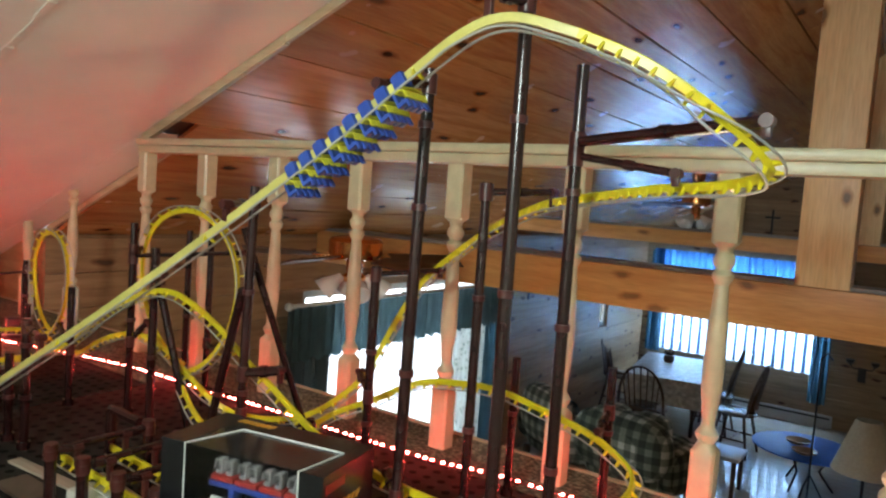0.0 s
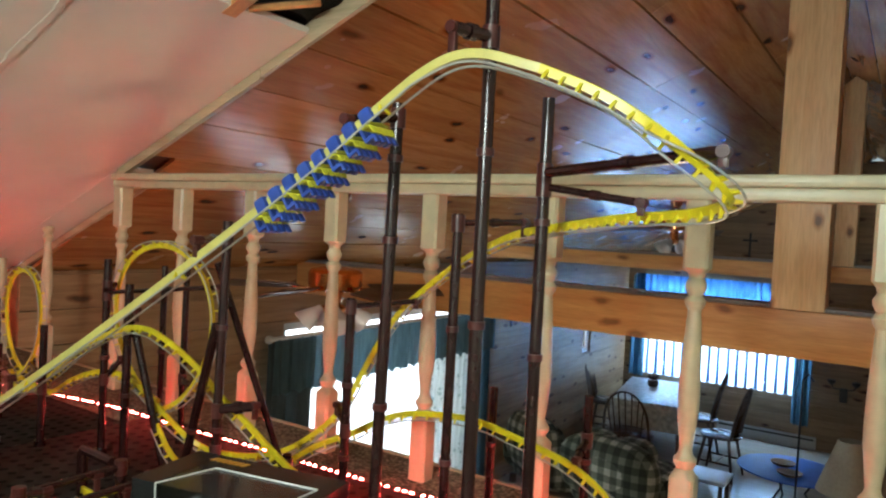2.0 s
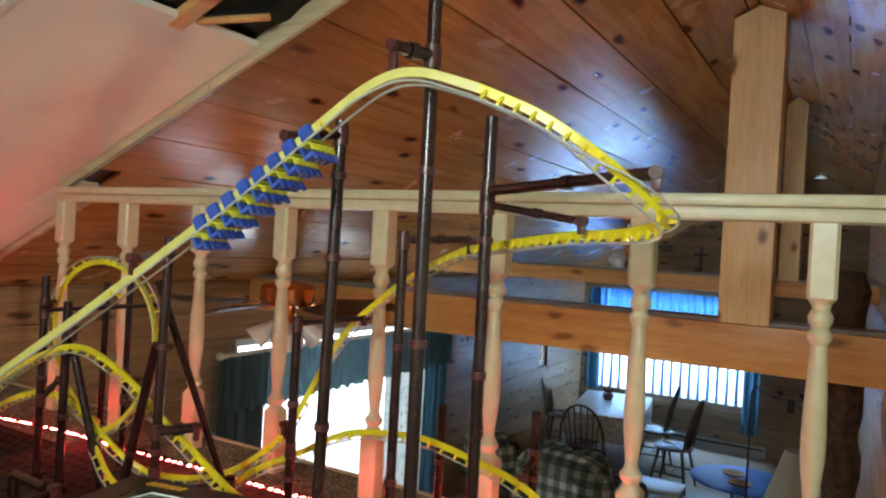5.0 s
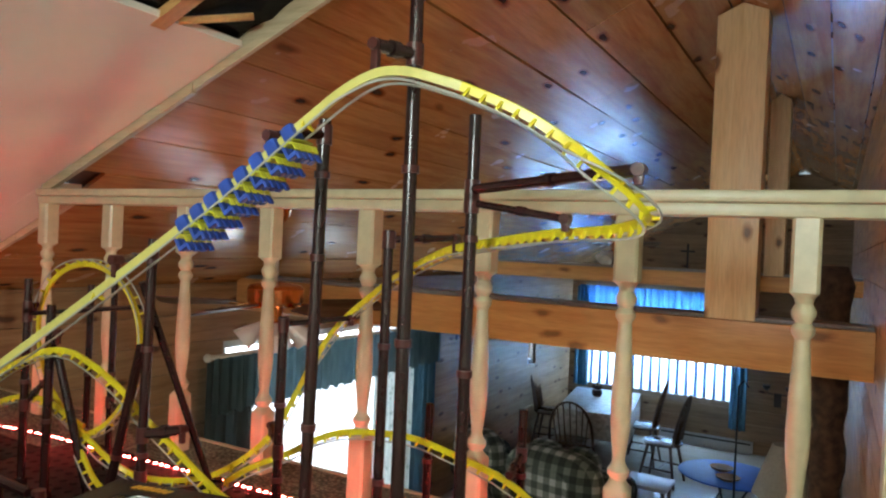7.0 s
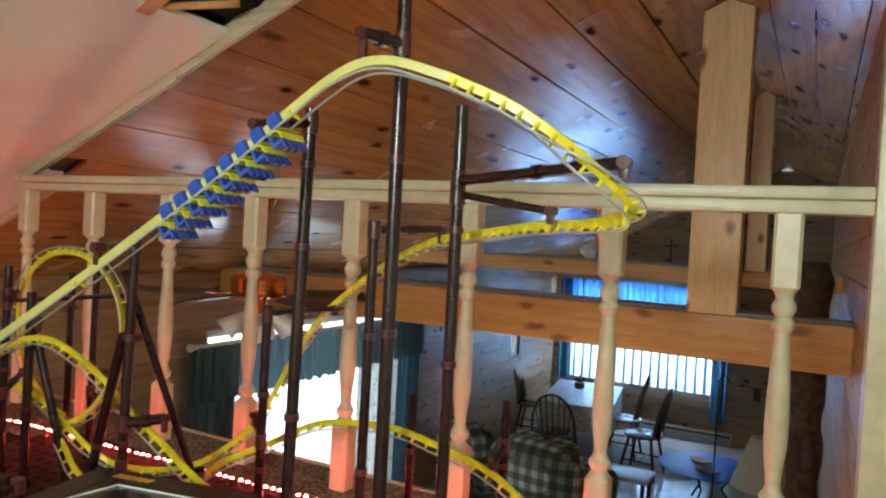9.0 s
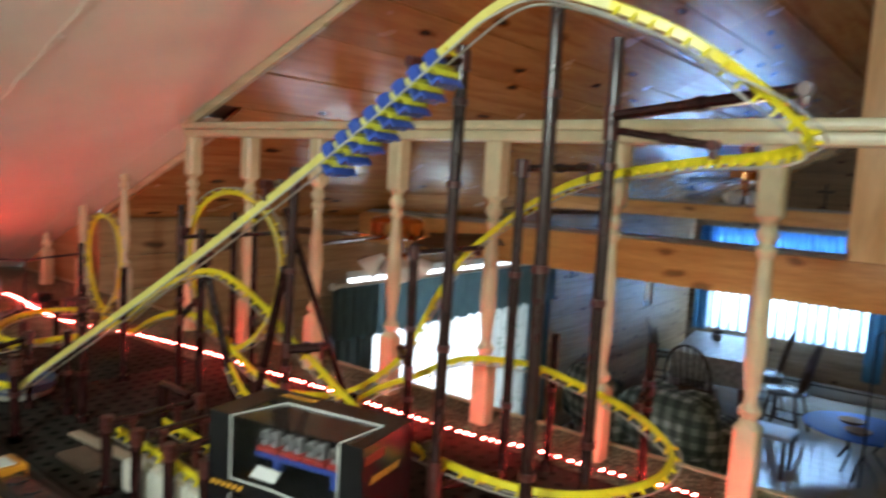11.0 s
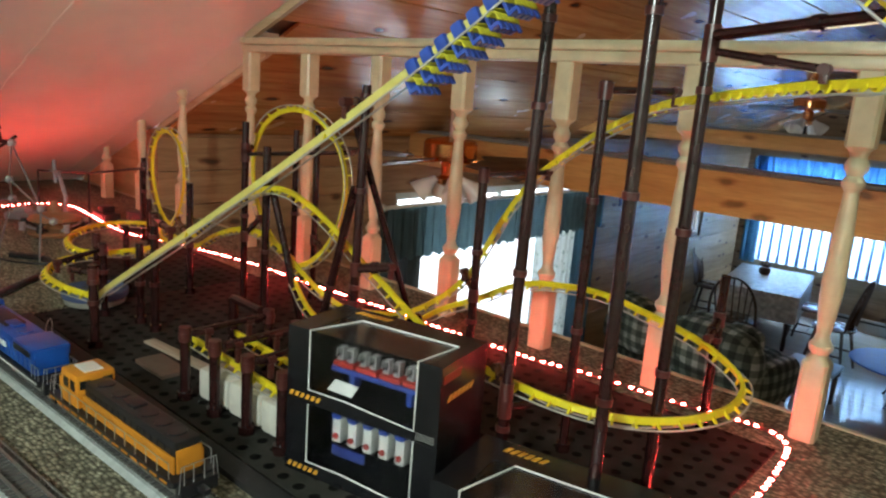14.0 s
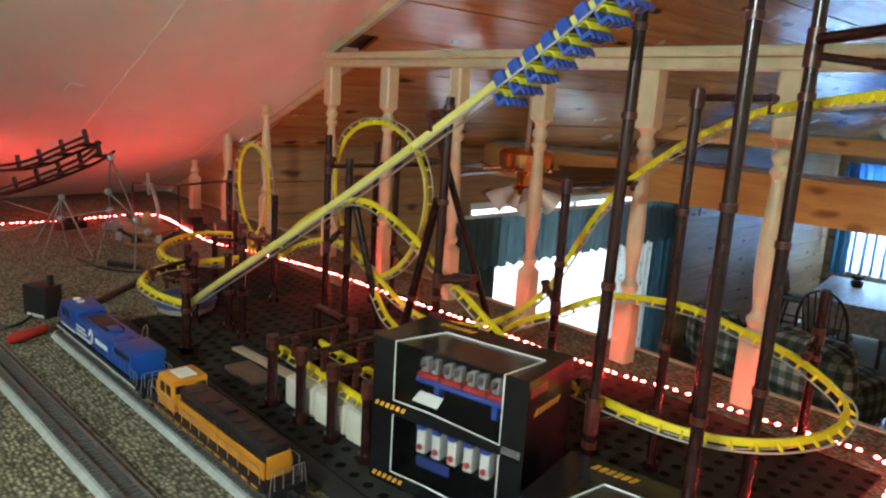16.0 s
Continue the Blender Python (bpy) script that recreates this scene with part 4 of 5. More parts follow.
def seats_in_box(t, w, d, h, x0, x1):
    bm = boxed(x0 + 0.03 * w, x1 - 0.006, 0.30 * d, 0.46 * d, 0.38 * h, 0.45 * h, bevel=0.003)
    for f in (0.25, 0.8):
        x = x0 + f * (x1 - x0)
        box(bm, x - 0.006, x + 0.006, 0.32 * d, 0.44 * d, 0.20 * h, 0.38 * h, 0.002)
    part("display_rail", bm, BLUE, t, "blue plastic display track")
    for i in range(4):
        x = x0 + 0.04 * w + (x1 - x0 - 0.07 * w) * (i + 0.5) / 4
        bm = boxed(x - 0.024, x + 0.024, 0.29 * d, 0.47 * d, 0.455 * h, 0.53 * h, bevel=0.004)
        c = part("toy_car", bm, RED, t, "red toy coaster car")
        for k in range(2):
            bm = B()
            xx = x - 0.012 + 0.022 * k
            box(bm, xx - 0.007, xx + 0.007, 0.33 * d, 0.43 * d, 0.53 * h, 0.58 * h, 0.002)
            box(bm, xx + 0.003, xx + 0.008, 0.33 * d, 0.43 * d, 0.56 * h, 0.72 * h, 0.002)
            tube(bm, [(xx + 0.004, 0.34 * d, 0.71 * h), (xx - 0.008, 0.35 * d, 0.69 * h), (xx - 0.010, 0.35 * d, 0.58 * h)], 0.002, 5)
            tube(bm, [(xx + 0.004, 0.42 * d, 0.71 * h), (xx - 0.008, 0.41 * d, 0.69 * h), (xx - 0.010, 0.41 * d, 0.58 * h)], 0.002, 5)
            part("toy_seat", bm, CONNECT, c, "grey seat with shoulder bars")
    bm = B()
    slab(bm, [Vector((x0 + 0.10 * w, 0.012, 0.24 * h)), Vector((x0 + 0.27 * w, 0.012, 0.23 * h)), Vector((x0 + 0.29 * w, 0.022, 0.36 * h)), Vector((x0 + 0.13 * w, 0.022, 0.37 * h))], (0, 0.002, 0))
    part("card", bm, WHITE, t, "small white card", False)


def cars_in_box(t, w, d, h, x0, x1):
    for i in range(6):
        x = x0 + 0.12 * w + (x1 - x0 - 0.16 * w) * i / 5
        bm = boxed(x - 0.010, x + 0.010, 0.22 * d, 0.40 * d, 0.45 * h, 0.80 * h, bevel=0.004)
        c = part("toy_figure_seat", bm, WHITE, t, "white toy seat")
        bm = boxed(x - 0.011, x + 0.009, 0.20 * d, 0.40 * d, 0.78 * h, 0.93 * h, bevel=0.005)
        part("toy_top", bm, BLUE, c, "blue top")
        bm = B()
        rod(bm, (x, 0.20 * d, 0.55 * h), (x, 0.23 * d, 0.55 * h), 0.006, 10)
        part("badge", bm, RED, c, "red dot")
    bm = boxed(x0 + 0.10 * w, x0 + 0.33 * w, 0.20 * d, 0.23 * d, 0.28 * h, 0.42 * h, bevel=0.002)
    part("card", bm, BLUE_INK, t, "blue printed card")


def empty_box(t, w, d, h, x0, x1):
    bm = boxed(x0 + 0.05 * w, x1 - 0.03 * w, 0.35 * d, 0.65 * d, 0.2 * h, 0.5 * h, bevel=0.006)
    part("insert", bm, CONNECT, t, "grey moulded insert")


toy_box(0.325, 0.165, 0.142, "black toy carton with a row of blue and white seats", cars_in_box, (-0.855, 0.895, 0.013), 12)
toy_box(0.325, 0.165, 0.142, "black toy carton with a blue display track and red cars", seats_in_box, (-0.855, 0.895, 0.156), 12)
toy_box(0.325, 0.19, 0.130, "black toy carton with a pale-edged window", empty_box, (-0.495, 0.905, 0.013), 12)

BROWN = plain("dull_brown_wood", (0.13, 0.085, 0.06), 0.7)
# pale foam blocks and wooden strips by the station
for i in range(3):
    m = Matrix.Translation((-1.228 + 0.1115 * i, 0.924 + 0.007 * i, 0.013)) @ Matrix.Rotation(math.radians(3.8), 4, "Z")
    bm = B()
    box(bm, 0, 0.106, 0, 0.062, 0, 0.072 + 0.002 * (i % 2), 0.012, m)
    solid("foam_block", bm, CREAMBLOCK, "pale rounded foam block beside the station posts", "foam block", group="foam blocks")
for i, (a, b) in enumerate((((-1.62, 1.0), (-1.02, 1.045)), ((-1.40, 1.09), (-0.92, 1.05)))):
    dx, dy = b[0] - a[0], b[1] - a[1]
    m = Matrix.Translation((a[0], a[1], 0.013)) @ Matrix.Rotation(math.atan2(dy, dx), 4, "Z")
    bm = B()
    box(bm, 0, math.hypot(dx, dy), -0.016, 0.016, 0, 0.006, 0.001, m)
    solid("wooden_strip", bm, BARESTRIP, "thin bare wooden strip lying on the mat", "strip", group="strips")
solid("wooden_block", boxed(-1.50, -1.36, 0.905, 0.975, 0.013, 0.024, bevel=0.003), BROWN, "brown flat wooden block on the mat", "block")


def railway(name, a, b, half, bed_mat, label):
    a, b = Vector(a), Vector(b)
    L = (b - a).length
    t = thing(name, label, "model track", (a.x, a.y, 0.001), "model railway tracks", "", math.degrees(math.atan2(b.y - a.y, b.x - a.x)))
    bm = B()
    slab(bm, [Vector((0, -half * 2.6, 0)), Vector((0, half * 2.6, 0)), Vector((0, half * 2.1, 0.010)), Vector((0, -half * 2.1, 0.010))], (L, 0, 0))
    part("roadbed", bm, bed_mat, t, "grey moulded roadbed", False)
    tie = finish(boxed(-0.0045, 0.0045, -half * 1.75, half * 1.75, 0.010, 0.0155), "sleeper", TIEGREY, False)
    for i in range(int(L / 0.0155)):
        o = part("sleeper", tie, TIEGREY, t)
        o.location = (0.008 + 0.0155 * i, 0, 0)
    for s in (-half, half):
        bm = B()
        box(bm, 0, L, s - 0.0022, s + 0.0022, 0.0155, 0.0165), box(bm, 0, L, s - 0.0009, s + 0.0009, 0.0165, 0.020), box(bm, 0, L, s - 0.0014, s + 0.0014, 0.020, 0.0222)
        part("rail", bm, STEEL, t, "steel rail", False)
    return t


railway("model_railway_track", (-2.02, 0.668, 0), (-0.35, 0.735, 0), 0.017, GREYBED, "grey-bedded model railway track under the locomotives")
railway("model_railway_track", (-2.25, 0.452, 0), (-0.35, 0.56, 0), 0.017, GREYBED, "empty grey-bedded model railway track on the carpet")


def wheelset(t, x, z=0.0225):
    for s in (-1, 1):
        bm = boxed(x - 0.055, x + 0.055, s * 0.021 - 0.004, s * 0.021 + 0.004, z + 0.008, z + 0.022, bevel=0.003)
        tr = part("truck", bm, LOCOBLACK, t, "black truck frame")
        for k in (-0.038, 0, 0.038):
            bm = B()
            rod(bm, (x + k, s * 0.0145, z + 0.010), (x + k, s * 0.0185, z + 0.010), 0.0105, 16)
            part("wheel", bm, STEEL, tr, "steel wheel")
    return t


def locomotive(name, L, main, deck, label, at, turn, cab_first, stripe, hood_mat=None):
    t = thing(name, label, "model locomotive", at, "model locomotives", "", turn)
    W = 0.031
    bm = boxed(0.012, L - 0.012, -W - 0.003, W + 0.003, 0.046, 0.054, bevel=0.001)
    box(bm, 0.17, L - 0.18, -0.024, 0.024, 0.028, 0.047, 0.004)
    for x in (0.0, L - 0.02):
        box(bm, x, x + 0.02, -0.028, 0.028, 0.030, 0.050, 0.002)
    part("frame", bm, LOCOBLACK, t, "black frame and fuel tank")
    wheelset(t, 0.095), wheelset(t, L - 0.095)
    wide = main is LOCOBLUE
    c0, c1 = (0.034, 0.140) if wide else (0.062, 0.132)
    if not cab_first:
        c0, c1 = L - 0.135, L - 0.060
    # long hood with roof curve, doors and grilles
    h0, h1 = (c1 + 0.001, L - 0.035) if cab_first else (0.035, c0 - 0.001)
    hw = 0.029 if wide else 0.020
    bm = boxed(h0, h1, -hw, hw, 0.0545, 0.102, bevel=0.006)
    hood = part("hood", bm, hood_mat or main, t)
    panel = finish(boxed(0, 0.017, -0.0006, 0.0006, 0.060, 0.090), "door_panel", hood_mat or main, False)
    for i in range(int((h1 - h0) / 0.022)):
        for sg in (-1, 1):
            o = part("door_panel", panel, main, hood)
            o.location = (h0 + 0.008 + 0.022 * i, sg * (hw + 0.0004), 0)
    for x in [h0 + (h1 - h0) * f for f in (0.12, 0.30, 0.62, 0.76, 0.90)]:
        bm = B()
        rod(bm, (x, 0, 0.0995), (x, 0, 0.104), 0.014, 16)
        part("roof_fan", bm, deck, hood, "round roof fan")
    part("exhaust", boxed(h0 + 0.38 * (h1 - h0), h0 + 0.52 * (h1 - h0), -0.011, 0.011, 0.0995, 0.106, bevel=0.002), deck, hood, "exhaust housing")
    bm = boxed(c0, c1, -W, W, 0.0545, 0.112, bevel=0.005)
    cab = part("cab", bm, main, t)
    for sg in (-1, 1):
        for k in (0.016, 0.044):
            part("cab_window", boxed(c0 + k, c0 + k + 0.018, sg * (W + 0.0003) - 0.0006, sg * (W + 0.0003) + 0.0006, 0.084, 0.101), BLACK, cab, "dark cab window", False)
    for x in (c0 - 0.0003, c1 + 0.0003):
        for y in (-0.018, 0.018):
            part("cab_window", boxed(x - 0.0006, x + 0.0006, y - 0.008, y + 0.008, 0.088, 0.102), BLACK, cab, "dark cab window", False)
    if wide:
        # flared radiator housing at the rear with side grilles
        part("radiator", boxed(h1 - 0.095, h1 - 0.004, -0.0325, 0.0325, 0.084, 0.1045, bevel=0.003), main, t, "flared radiator housing")
        for sg in (-1, 1):
            part("grille", boxed(h1 - 0.088, h1 - 0.012, sg * 0.0328 - 0.0006, sg * 0.0328 + 0.0006, 0.088, 0.099), LOCOBLACK, t, "dark radiator grille", False)
        part("roof_walk", boxed(h0 + 0.03, h0 + 0.15, -0.018, 0.018, 0.1022, 0.1045, bevel=0.001), LOCOBLACK, t, "dark roof panel")
    n0, n1 = (0.010 if wide else 0.022, c0 - 0.0005) if cab_first else (c1 + 0.0005, L - 0.022)
    part("nose", boxed(n0, n1, -0.021 - 0.006 * wide, 0.021 + 0.006 * wide, 0.0545, 0.084 + 0.010 * wide, bevel=0.005), main, t)
    bm = B()
    for s in (-1, 1):
        pts = [0.03 + (L - 0.06) * i / 12 for i in range(13)]
        if wide:
            pts = [L - 0.045, L - 0.030, L - 0.015]
        for x in pts:
            rod(bm, (x, s * (W + 0.001), 0.053), (x, s * (W + 0.001), 0.077), 0.0008, 5)
        tube(bm, [(x, s * (W + 0.001), 0.077) for x in pts], 0.0008, 5)
    for x in (0.004, L - 0.004):
        for y in (-0.022, -0.008, 0.008, 0.022):
            rod(bm, (x, y, 0.035), (x, y, 0.078), 0.0009, 5)
        tube(bm, [(x, -0.030, 0.040), (x, -0.026, 0.078), (x, 0.026, 0.078), (x, 0.030, 0.040)], 0.0009, 5)
    part("handrail", bm, SILVER, t, "thin wire handrails")
    for sg in (-1, 1):
        y = sg * (W + 0.0034)
        if main is LOCOBLUE:
            part("sill_stripe", boxed(0.02, L - 0.02, y - 0.0005, y + 0.0005, 0.0465, 0.0495), stripe, t, "thin white side stripe", False)
        else:
            for k in range(14):
                x = 0.02 + (L - 0.04) * k / 14
                part("sill_stripe", boxed(x, x + 0.021, y - 0.0005, y + 0.0005, 0.0465, 0.0495), stripe, t, "short orange side dash", False)
    if main is LOCOBLUE:
        for sg in (-1, 1):
            y = sg * (hw + 0.0014)
            for k in range(3):
                part("marking", boxed(c1 + 0.003, c1 + 0.082 - 0.012 * k, y - 0.0006, y + 0.0006, 0.062 + 0.009 * k, 0.0665 + 0.009 * k), WHITE, t, "white side stripe", False)
            bm = B()
            tube(bm, [(c1 + 0.083, y, 0.062), (c1 + 0.100, y, 0.068), (c1 + 0.106, y, 0.086), (c1 + 0.094, y, 0.094), (c1 + 0.086, y, 0.080)], 0.0026, 5)
            part("marking", bm, WHITE, t, "white looped emblem")
            for k in range(7):
                part("marking", boxed(c1 + 0.122 + 0.010 * k, c1 + 0.1295 + 0.010 * k, y - 0.0006, y + 0.0006, 0.074, 0.084), WHITE, t, "white lettering bar", False)
            part("marking", boxed(c0 + 0.004, c1 - 0.004, sg * (W + 0.0006) - 0.0005, sg * (W + 0.0006) + 0.0005, 0.060, 0.064), WHITE, t, "white cab stripe", False)
        for x in (c0 + 0.012, c0 + 0.040):
            part("roof_box", boxed(x, x + 0.012, -0.008, 0.006, 0.1118, 0.1165, bevel=0.002), WHITE, t, "small pale roof box")
    else:
        part("marking", boxed(c0 + 0.012, c0 + 0.060, -0.014, 0.016, 0.1118, 0.1135, bevel=0.0005), WHITE, t, "white roof label", False)
    for x, d in ((0.0, -1), (L, 1)):
        part("coupler", boxed(min(x, x + d * 0.022), max(x, x + d * 0.022), -0.005, 0.005, 0.036, 0.044, bevel=0.001), LOCOBLACK, t)
    return t


blue = locomotive("model_locomotive", 0.50, LOCOBLUE, LOCOBLUE, "blue model diesel locomotive with white markings on grey track", (-1.972, 0.670, -0.004), 2.3, True, WHITE)
blue.scale = (1.17, 1.25, 1.22)
orange = locomotive("model_locomotive", 0.49, LOCOORANGE, LOCOBLACK, "orange and black model diesel locomotive on grey track", (-1.358, 0.694, -0.004), 2.3, True, LOCOORANGE, LOCOBLACK)
orange.scale = (1.05, 1.25, 1.22)
for sgn in (-1, 1):
    bm = B()
    box(bm, 0.134, 0.456, sgn * 0.0222 - 0.0012, sgn * 0.0222 + 0.0012, 0.055, 0.080)
    part("side_band", bm, LOCOORANGE, orange, "orange side band", False)
part("end_panel", boxed(0.4555, 0.459, -0.0195, 0.0195, 0.055, 0.090, bevel=0.001), LOCOORANGE, orange, "orange end panel")

# power block, cables and red tool near the blue locomotive
pb = thing("power_block", "black plastic power block standing on the carpet", "power supply", (-2.24, 0.66, 0.001), turn=25)
part("housing", boxed(-0.05, 0.05, -0.03, 0.03, 0, 0.10, bevel=0.006), BLACK, pb)
part("plug", boxed(0.03, 0.044, -0.008, 0.008, 0.10, 0.135, bevel=0.002), BLACK, pb)
part("label_plate", boxed(-0.03, 0.04, -0.032, -0.030, 0.004, 0.012), WHITE, pb, "white strip", False)
for name, pts, r, lab in (("cable", [(-2.17, 0.69, 0.02), (-2.22, 0.78, 0.012), (-2.32, 0.88, 0.012), (-2.42, 0.99, 0.012), (-2.52, 1.08, 0.012), (-2.66, 1.10, 0.012), (-2.78, 1.02, 0.012)], 0.012, "thick black cable curling over the carpet"),
                          ("cable", [(-2.26, 0.64, 0.006), (-2.15, 0.55, 0.006), (-2.3, 0.42, 0.006), (-2.7, 0.35, 0.006)], 0.004, "black cable lying on the carpet"),
                          ("cable", [(-2.95, 0.95, 0.005), (-2.7, 1.0, 0.005), (-2.6, 1.15, 0.005), (-2.9, 1.3, 0.005)], 0.004, "thin black cable on the carpet"),
                          ("cable", [(-1.75, 0.80, 0.005), (-1.86, 0.84, 0.05), (-1.80, 0.80, 0.035), (-1.72, 0.79, 0.005)], 0.0016, "thin pale looped wire"),
                          ("cable", [(-1.10, 0.81, 0.004), (-0.95, 0.80, 0.004), (-0.80, 0.83, 0.004), (-0.6, 0.80, 0.004)], 0.003, "pale cord along the mat edge")):
    bm = B()
    tube(bm, spline(pts, 0.02), r, 8)
    solid(name, bm, BLACK if "black" in lab else RAILGREY, lab, "cable")
tool = thing("screwdriver", "red plastic tool handle lying on the carpet", "tool", (-2.03, 0.57, 0.016), turn=118)
bm = B()
lathe(bm, [(0.008, -0.06), (0.015, -0.05), (0.016, 0.0), (0.012, 0.03), (0.015, 0.05), (0.009, 0.062)], seg=12)
o = part("handle", bm, RED, tool)
o.rotation_euler = (0, math.pi / 2, 0)
o = part("shaft", boxed(0.06, 0.13, -0.003, 0.003, -0.003, 0.003), STEEL, tool)
mt = solid("mat_rail", boxed(-2.03, -0.30, 0.800, 0.842, 0.001, 0.016, bevel=0.003), RUBBER, "dark rubber edging in front of the mat", "edging")

# black looped model coaster in the corner
iron = thing("model_roller_coaster", "black rod coaster track on grey struts in the corner", "model coaster")


def ladder(knots, gap):
    fr = frames(spline(knots, 0.03), 0.02)
    for s in (-1, 1):
        for dz in (0.0, 0.022):
            bm = B()
            tube(bm, [p + sd * s * gap + u * dz * (s > 0) for p, t, sd, u in fr], 0.006, 6)
            part("rod", bm, IRON, iron)
    for i in range(2, len(fr), 5):
        p, t, sd, u = fr[i]
        bm = B()
        rod(bm, p - sd * gap * 1.15, p + sd * gap * 1.15, 0.007, 6)
        rod(bm, p, p + u * 0.06, 0.009, 6)
        part("crosspiece", bm, IRON, iron)


ladder([(-3.75, 0.62, 0.33), (-3.45, 0.75, 0.315), (-3.15, 0.85, 0.36), (-2.92, 0.93, 0.44), (-2.78, 0.98, 0.49)], 0.035)
ladder([(-3.70, 0.66, 0.14), (-3.45, 0.80, 0.21), (-3.15, 0.92, 0.31), (-2.90, 1.0, 0.40), (-2.75, 1.02, 0.46)], 0.03)
STRUT = plain("dull_strut", (0.17, 0.165, 0.16), 0.5)
nodes = {"a": (-3.13, 0.95, 0.235), "b": (-2.78, 1.03, 0.30), "c": (-2.70, 1.02, 0.44), "d": (-2.86, 1.06, 0.215), "e": (-3.20, 0.96, 0.13), "f": (-2.68, 1.10, 0.20), "g": (-2.62, 1.12, 0.16)}
for a, b in (("a", (-3.28, 0.86, 0.0)), ("a", (-3.02, 0.84, 0.0)), ("a", (-2.98, 1.02, 0.0)), ("a", "e"), ("e", (-3.20, 0.98, 0)), ("c", "b"), ("c", "f"), ("b", "d"), ("b", "f"), ("d", (-2.92, 1.02, 0)), ("f", (-2.66, 1.08, 0)), ("e", (-3.70, 0.85, 0.14)), ("e", "d"), ("d", "g"), ("e", (-3.6, 0.72, 0.0)), ("a", (-3.4, 1.1, 0.0))):
    bm = B()
    rod(bm, nodes[a], nodes[b] if isinstance(b, str) else b, 0.0036, 6)
    part("strut", bm, STRUT, iron, "grey strut")
for n in nodes.values():
    bm = B()
    bmesh.ops.create_icosphere(bm, subdivisions=1, radius=0.017, matrix=Matrix.Translation(n))
    part("connector", bm, CONNECT, iron, "grey connector")

ride = thing("model_fairground_ride", "small tan model ride with a ring of arms", "model ride", (-3.12, 1.30, 0.001))
bm = B()
lathe(bm, [(0.10, 0.0), (0.11, 0.012), (0.10, 0.022), (0.05, 0.03), (0.03, 0.05)], seg=20)
part("base", bm, TAN, ride)
bm = B()
lathe(bm, [(0.085, 0.062), (0.105, 0.068), (0.10, 0.08), (0.03, 0.10), (0.012, 0.15)], seg=20)
part("canopy", bm, TAN, ride, "tan ring canopy")
for i in range(8):
    a = i * math.pi / 4
    bm = B()
    rod(bm, (0.06 * math.cos(a), 0.06 * math.sin(a), 0.02), (0.13 * math.cos(a), 0.13 * math.sin(a), 0.055), 0.006, 6)
    rod(bm, (0.13 * math.cos(a), 0.13 * math.sin(a), 0.03), (0.13 * math.cos(a), 0.13 * math.sin(a), 0.065), 0.014, 8)
    part("arm", bm, IRON if i % 2 else CONNECT, ride, "arm with a small car")
bm = B()
tube(bm, [(-0.02, 0.05, 0.05), (-0.03, 0.06, 0.16), (-0.06, 0.05, 0.24), (-0.10, 0.04, 0.27)], 0.010, 6)
for k in range(4):
    rod(bm, (-0.09, 0.04, 0.265), (-0.09 + 0.05 * math.cos(k * 1.6), 0.04, 0.265 + 0.05 * math.sin(k * 1.6)), 0.008, 6)
part("swing_arm", bm, CONNECT, ride, "pale swinging arm")
for i, (x, y, h, c) in enumerate(((-3.35, 1.62, 0.07, IRON), (-3.52, 1.30, 0.06, CONNECT), (-3.05, 1.62, 0.09, IRON), (-3.62, 1.10, 0.07, IRON))):
    bm = boxed(-0.07, 0.07, -0.04, 0.04, 0, h * 0.55, bevel=0.008)
    box(bm, -0.03, 0.03, -0.03, 0.03, h * 0.5, h, 0.006)
    o = solid("model_part", bm, c, "dark small model part lying on the carpet", "model part", group="model parts")
    o.matrix_world = pose(x, y, 0.001, 0, 0, 37 * i)
bm = B()
tube(bm, [(-3.75, 1.45, 0.20), (-3.3, 1.52, 0.24), (-2.98, 1.62, 0.30), (-2.80, 1.56, 0.35)], 0.006, 6)
for x, y, h in ((-3.75, 1.45, 0.20), (-3.3, 1.52, 0.24), (-2.98, 1.62, 0.30)):
    rod(bm, (x, y, 0.0), (x, y, h), 0.005, 6)
solid("rod_frame", bm, IRON, "thin dark rod on small legs", "model part")

# ---------------------------------------------------------------- living room
def curtain(name, axis, a0, a1, z0, z1, at, wave, pitch, mat, label, seed=0, gather=1.0):
    """Hanging cloth with folds and a slightly uneven hem."""
    bm = B()
    n = int((a1 - a0) / pitch * 10)
    rows = []
    for j in range(7):
        f = j / 6
        row = []
        for i in range(n + 1):
            a = a0 + (a1 - a0) * i / n
            ph = 2 * math.pi * (a - a0) / pitch + 0.8 * noise.noise((a * 2.1, seed, 0.3))
            d = wave * (0.55 + 0.45 * (1 - f)) * (math.sin(ph) + 0.35 * math.sin(2.3 * ph + seed))
            z = z0 + (z1 - z0) * f + (0.012 * math.sin(1.7 * ph) if j == 0 else 0)
            row.append(bm.verts.new((at + d, a, z) if axis == "x" else (a, at + d, z)))
        rows.append(row)
    for p, q in zip(rows, rows[1:]):
        for i in range(n):
            bm.faces.new((p[i], p[i + 1], q[i + 1], q[i]))
    return solid(name, bm, mat, label, "curtain", group="curtains")


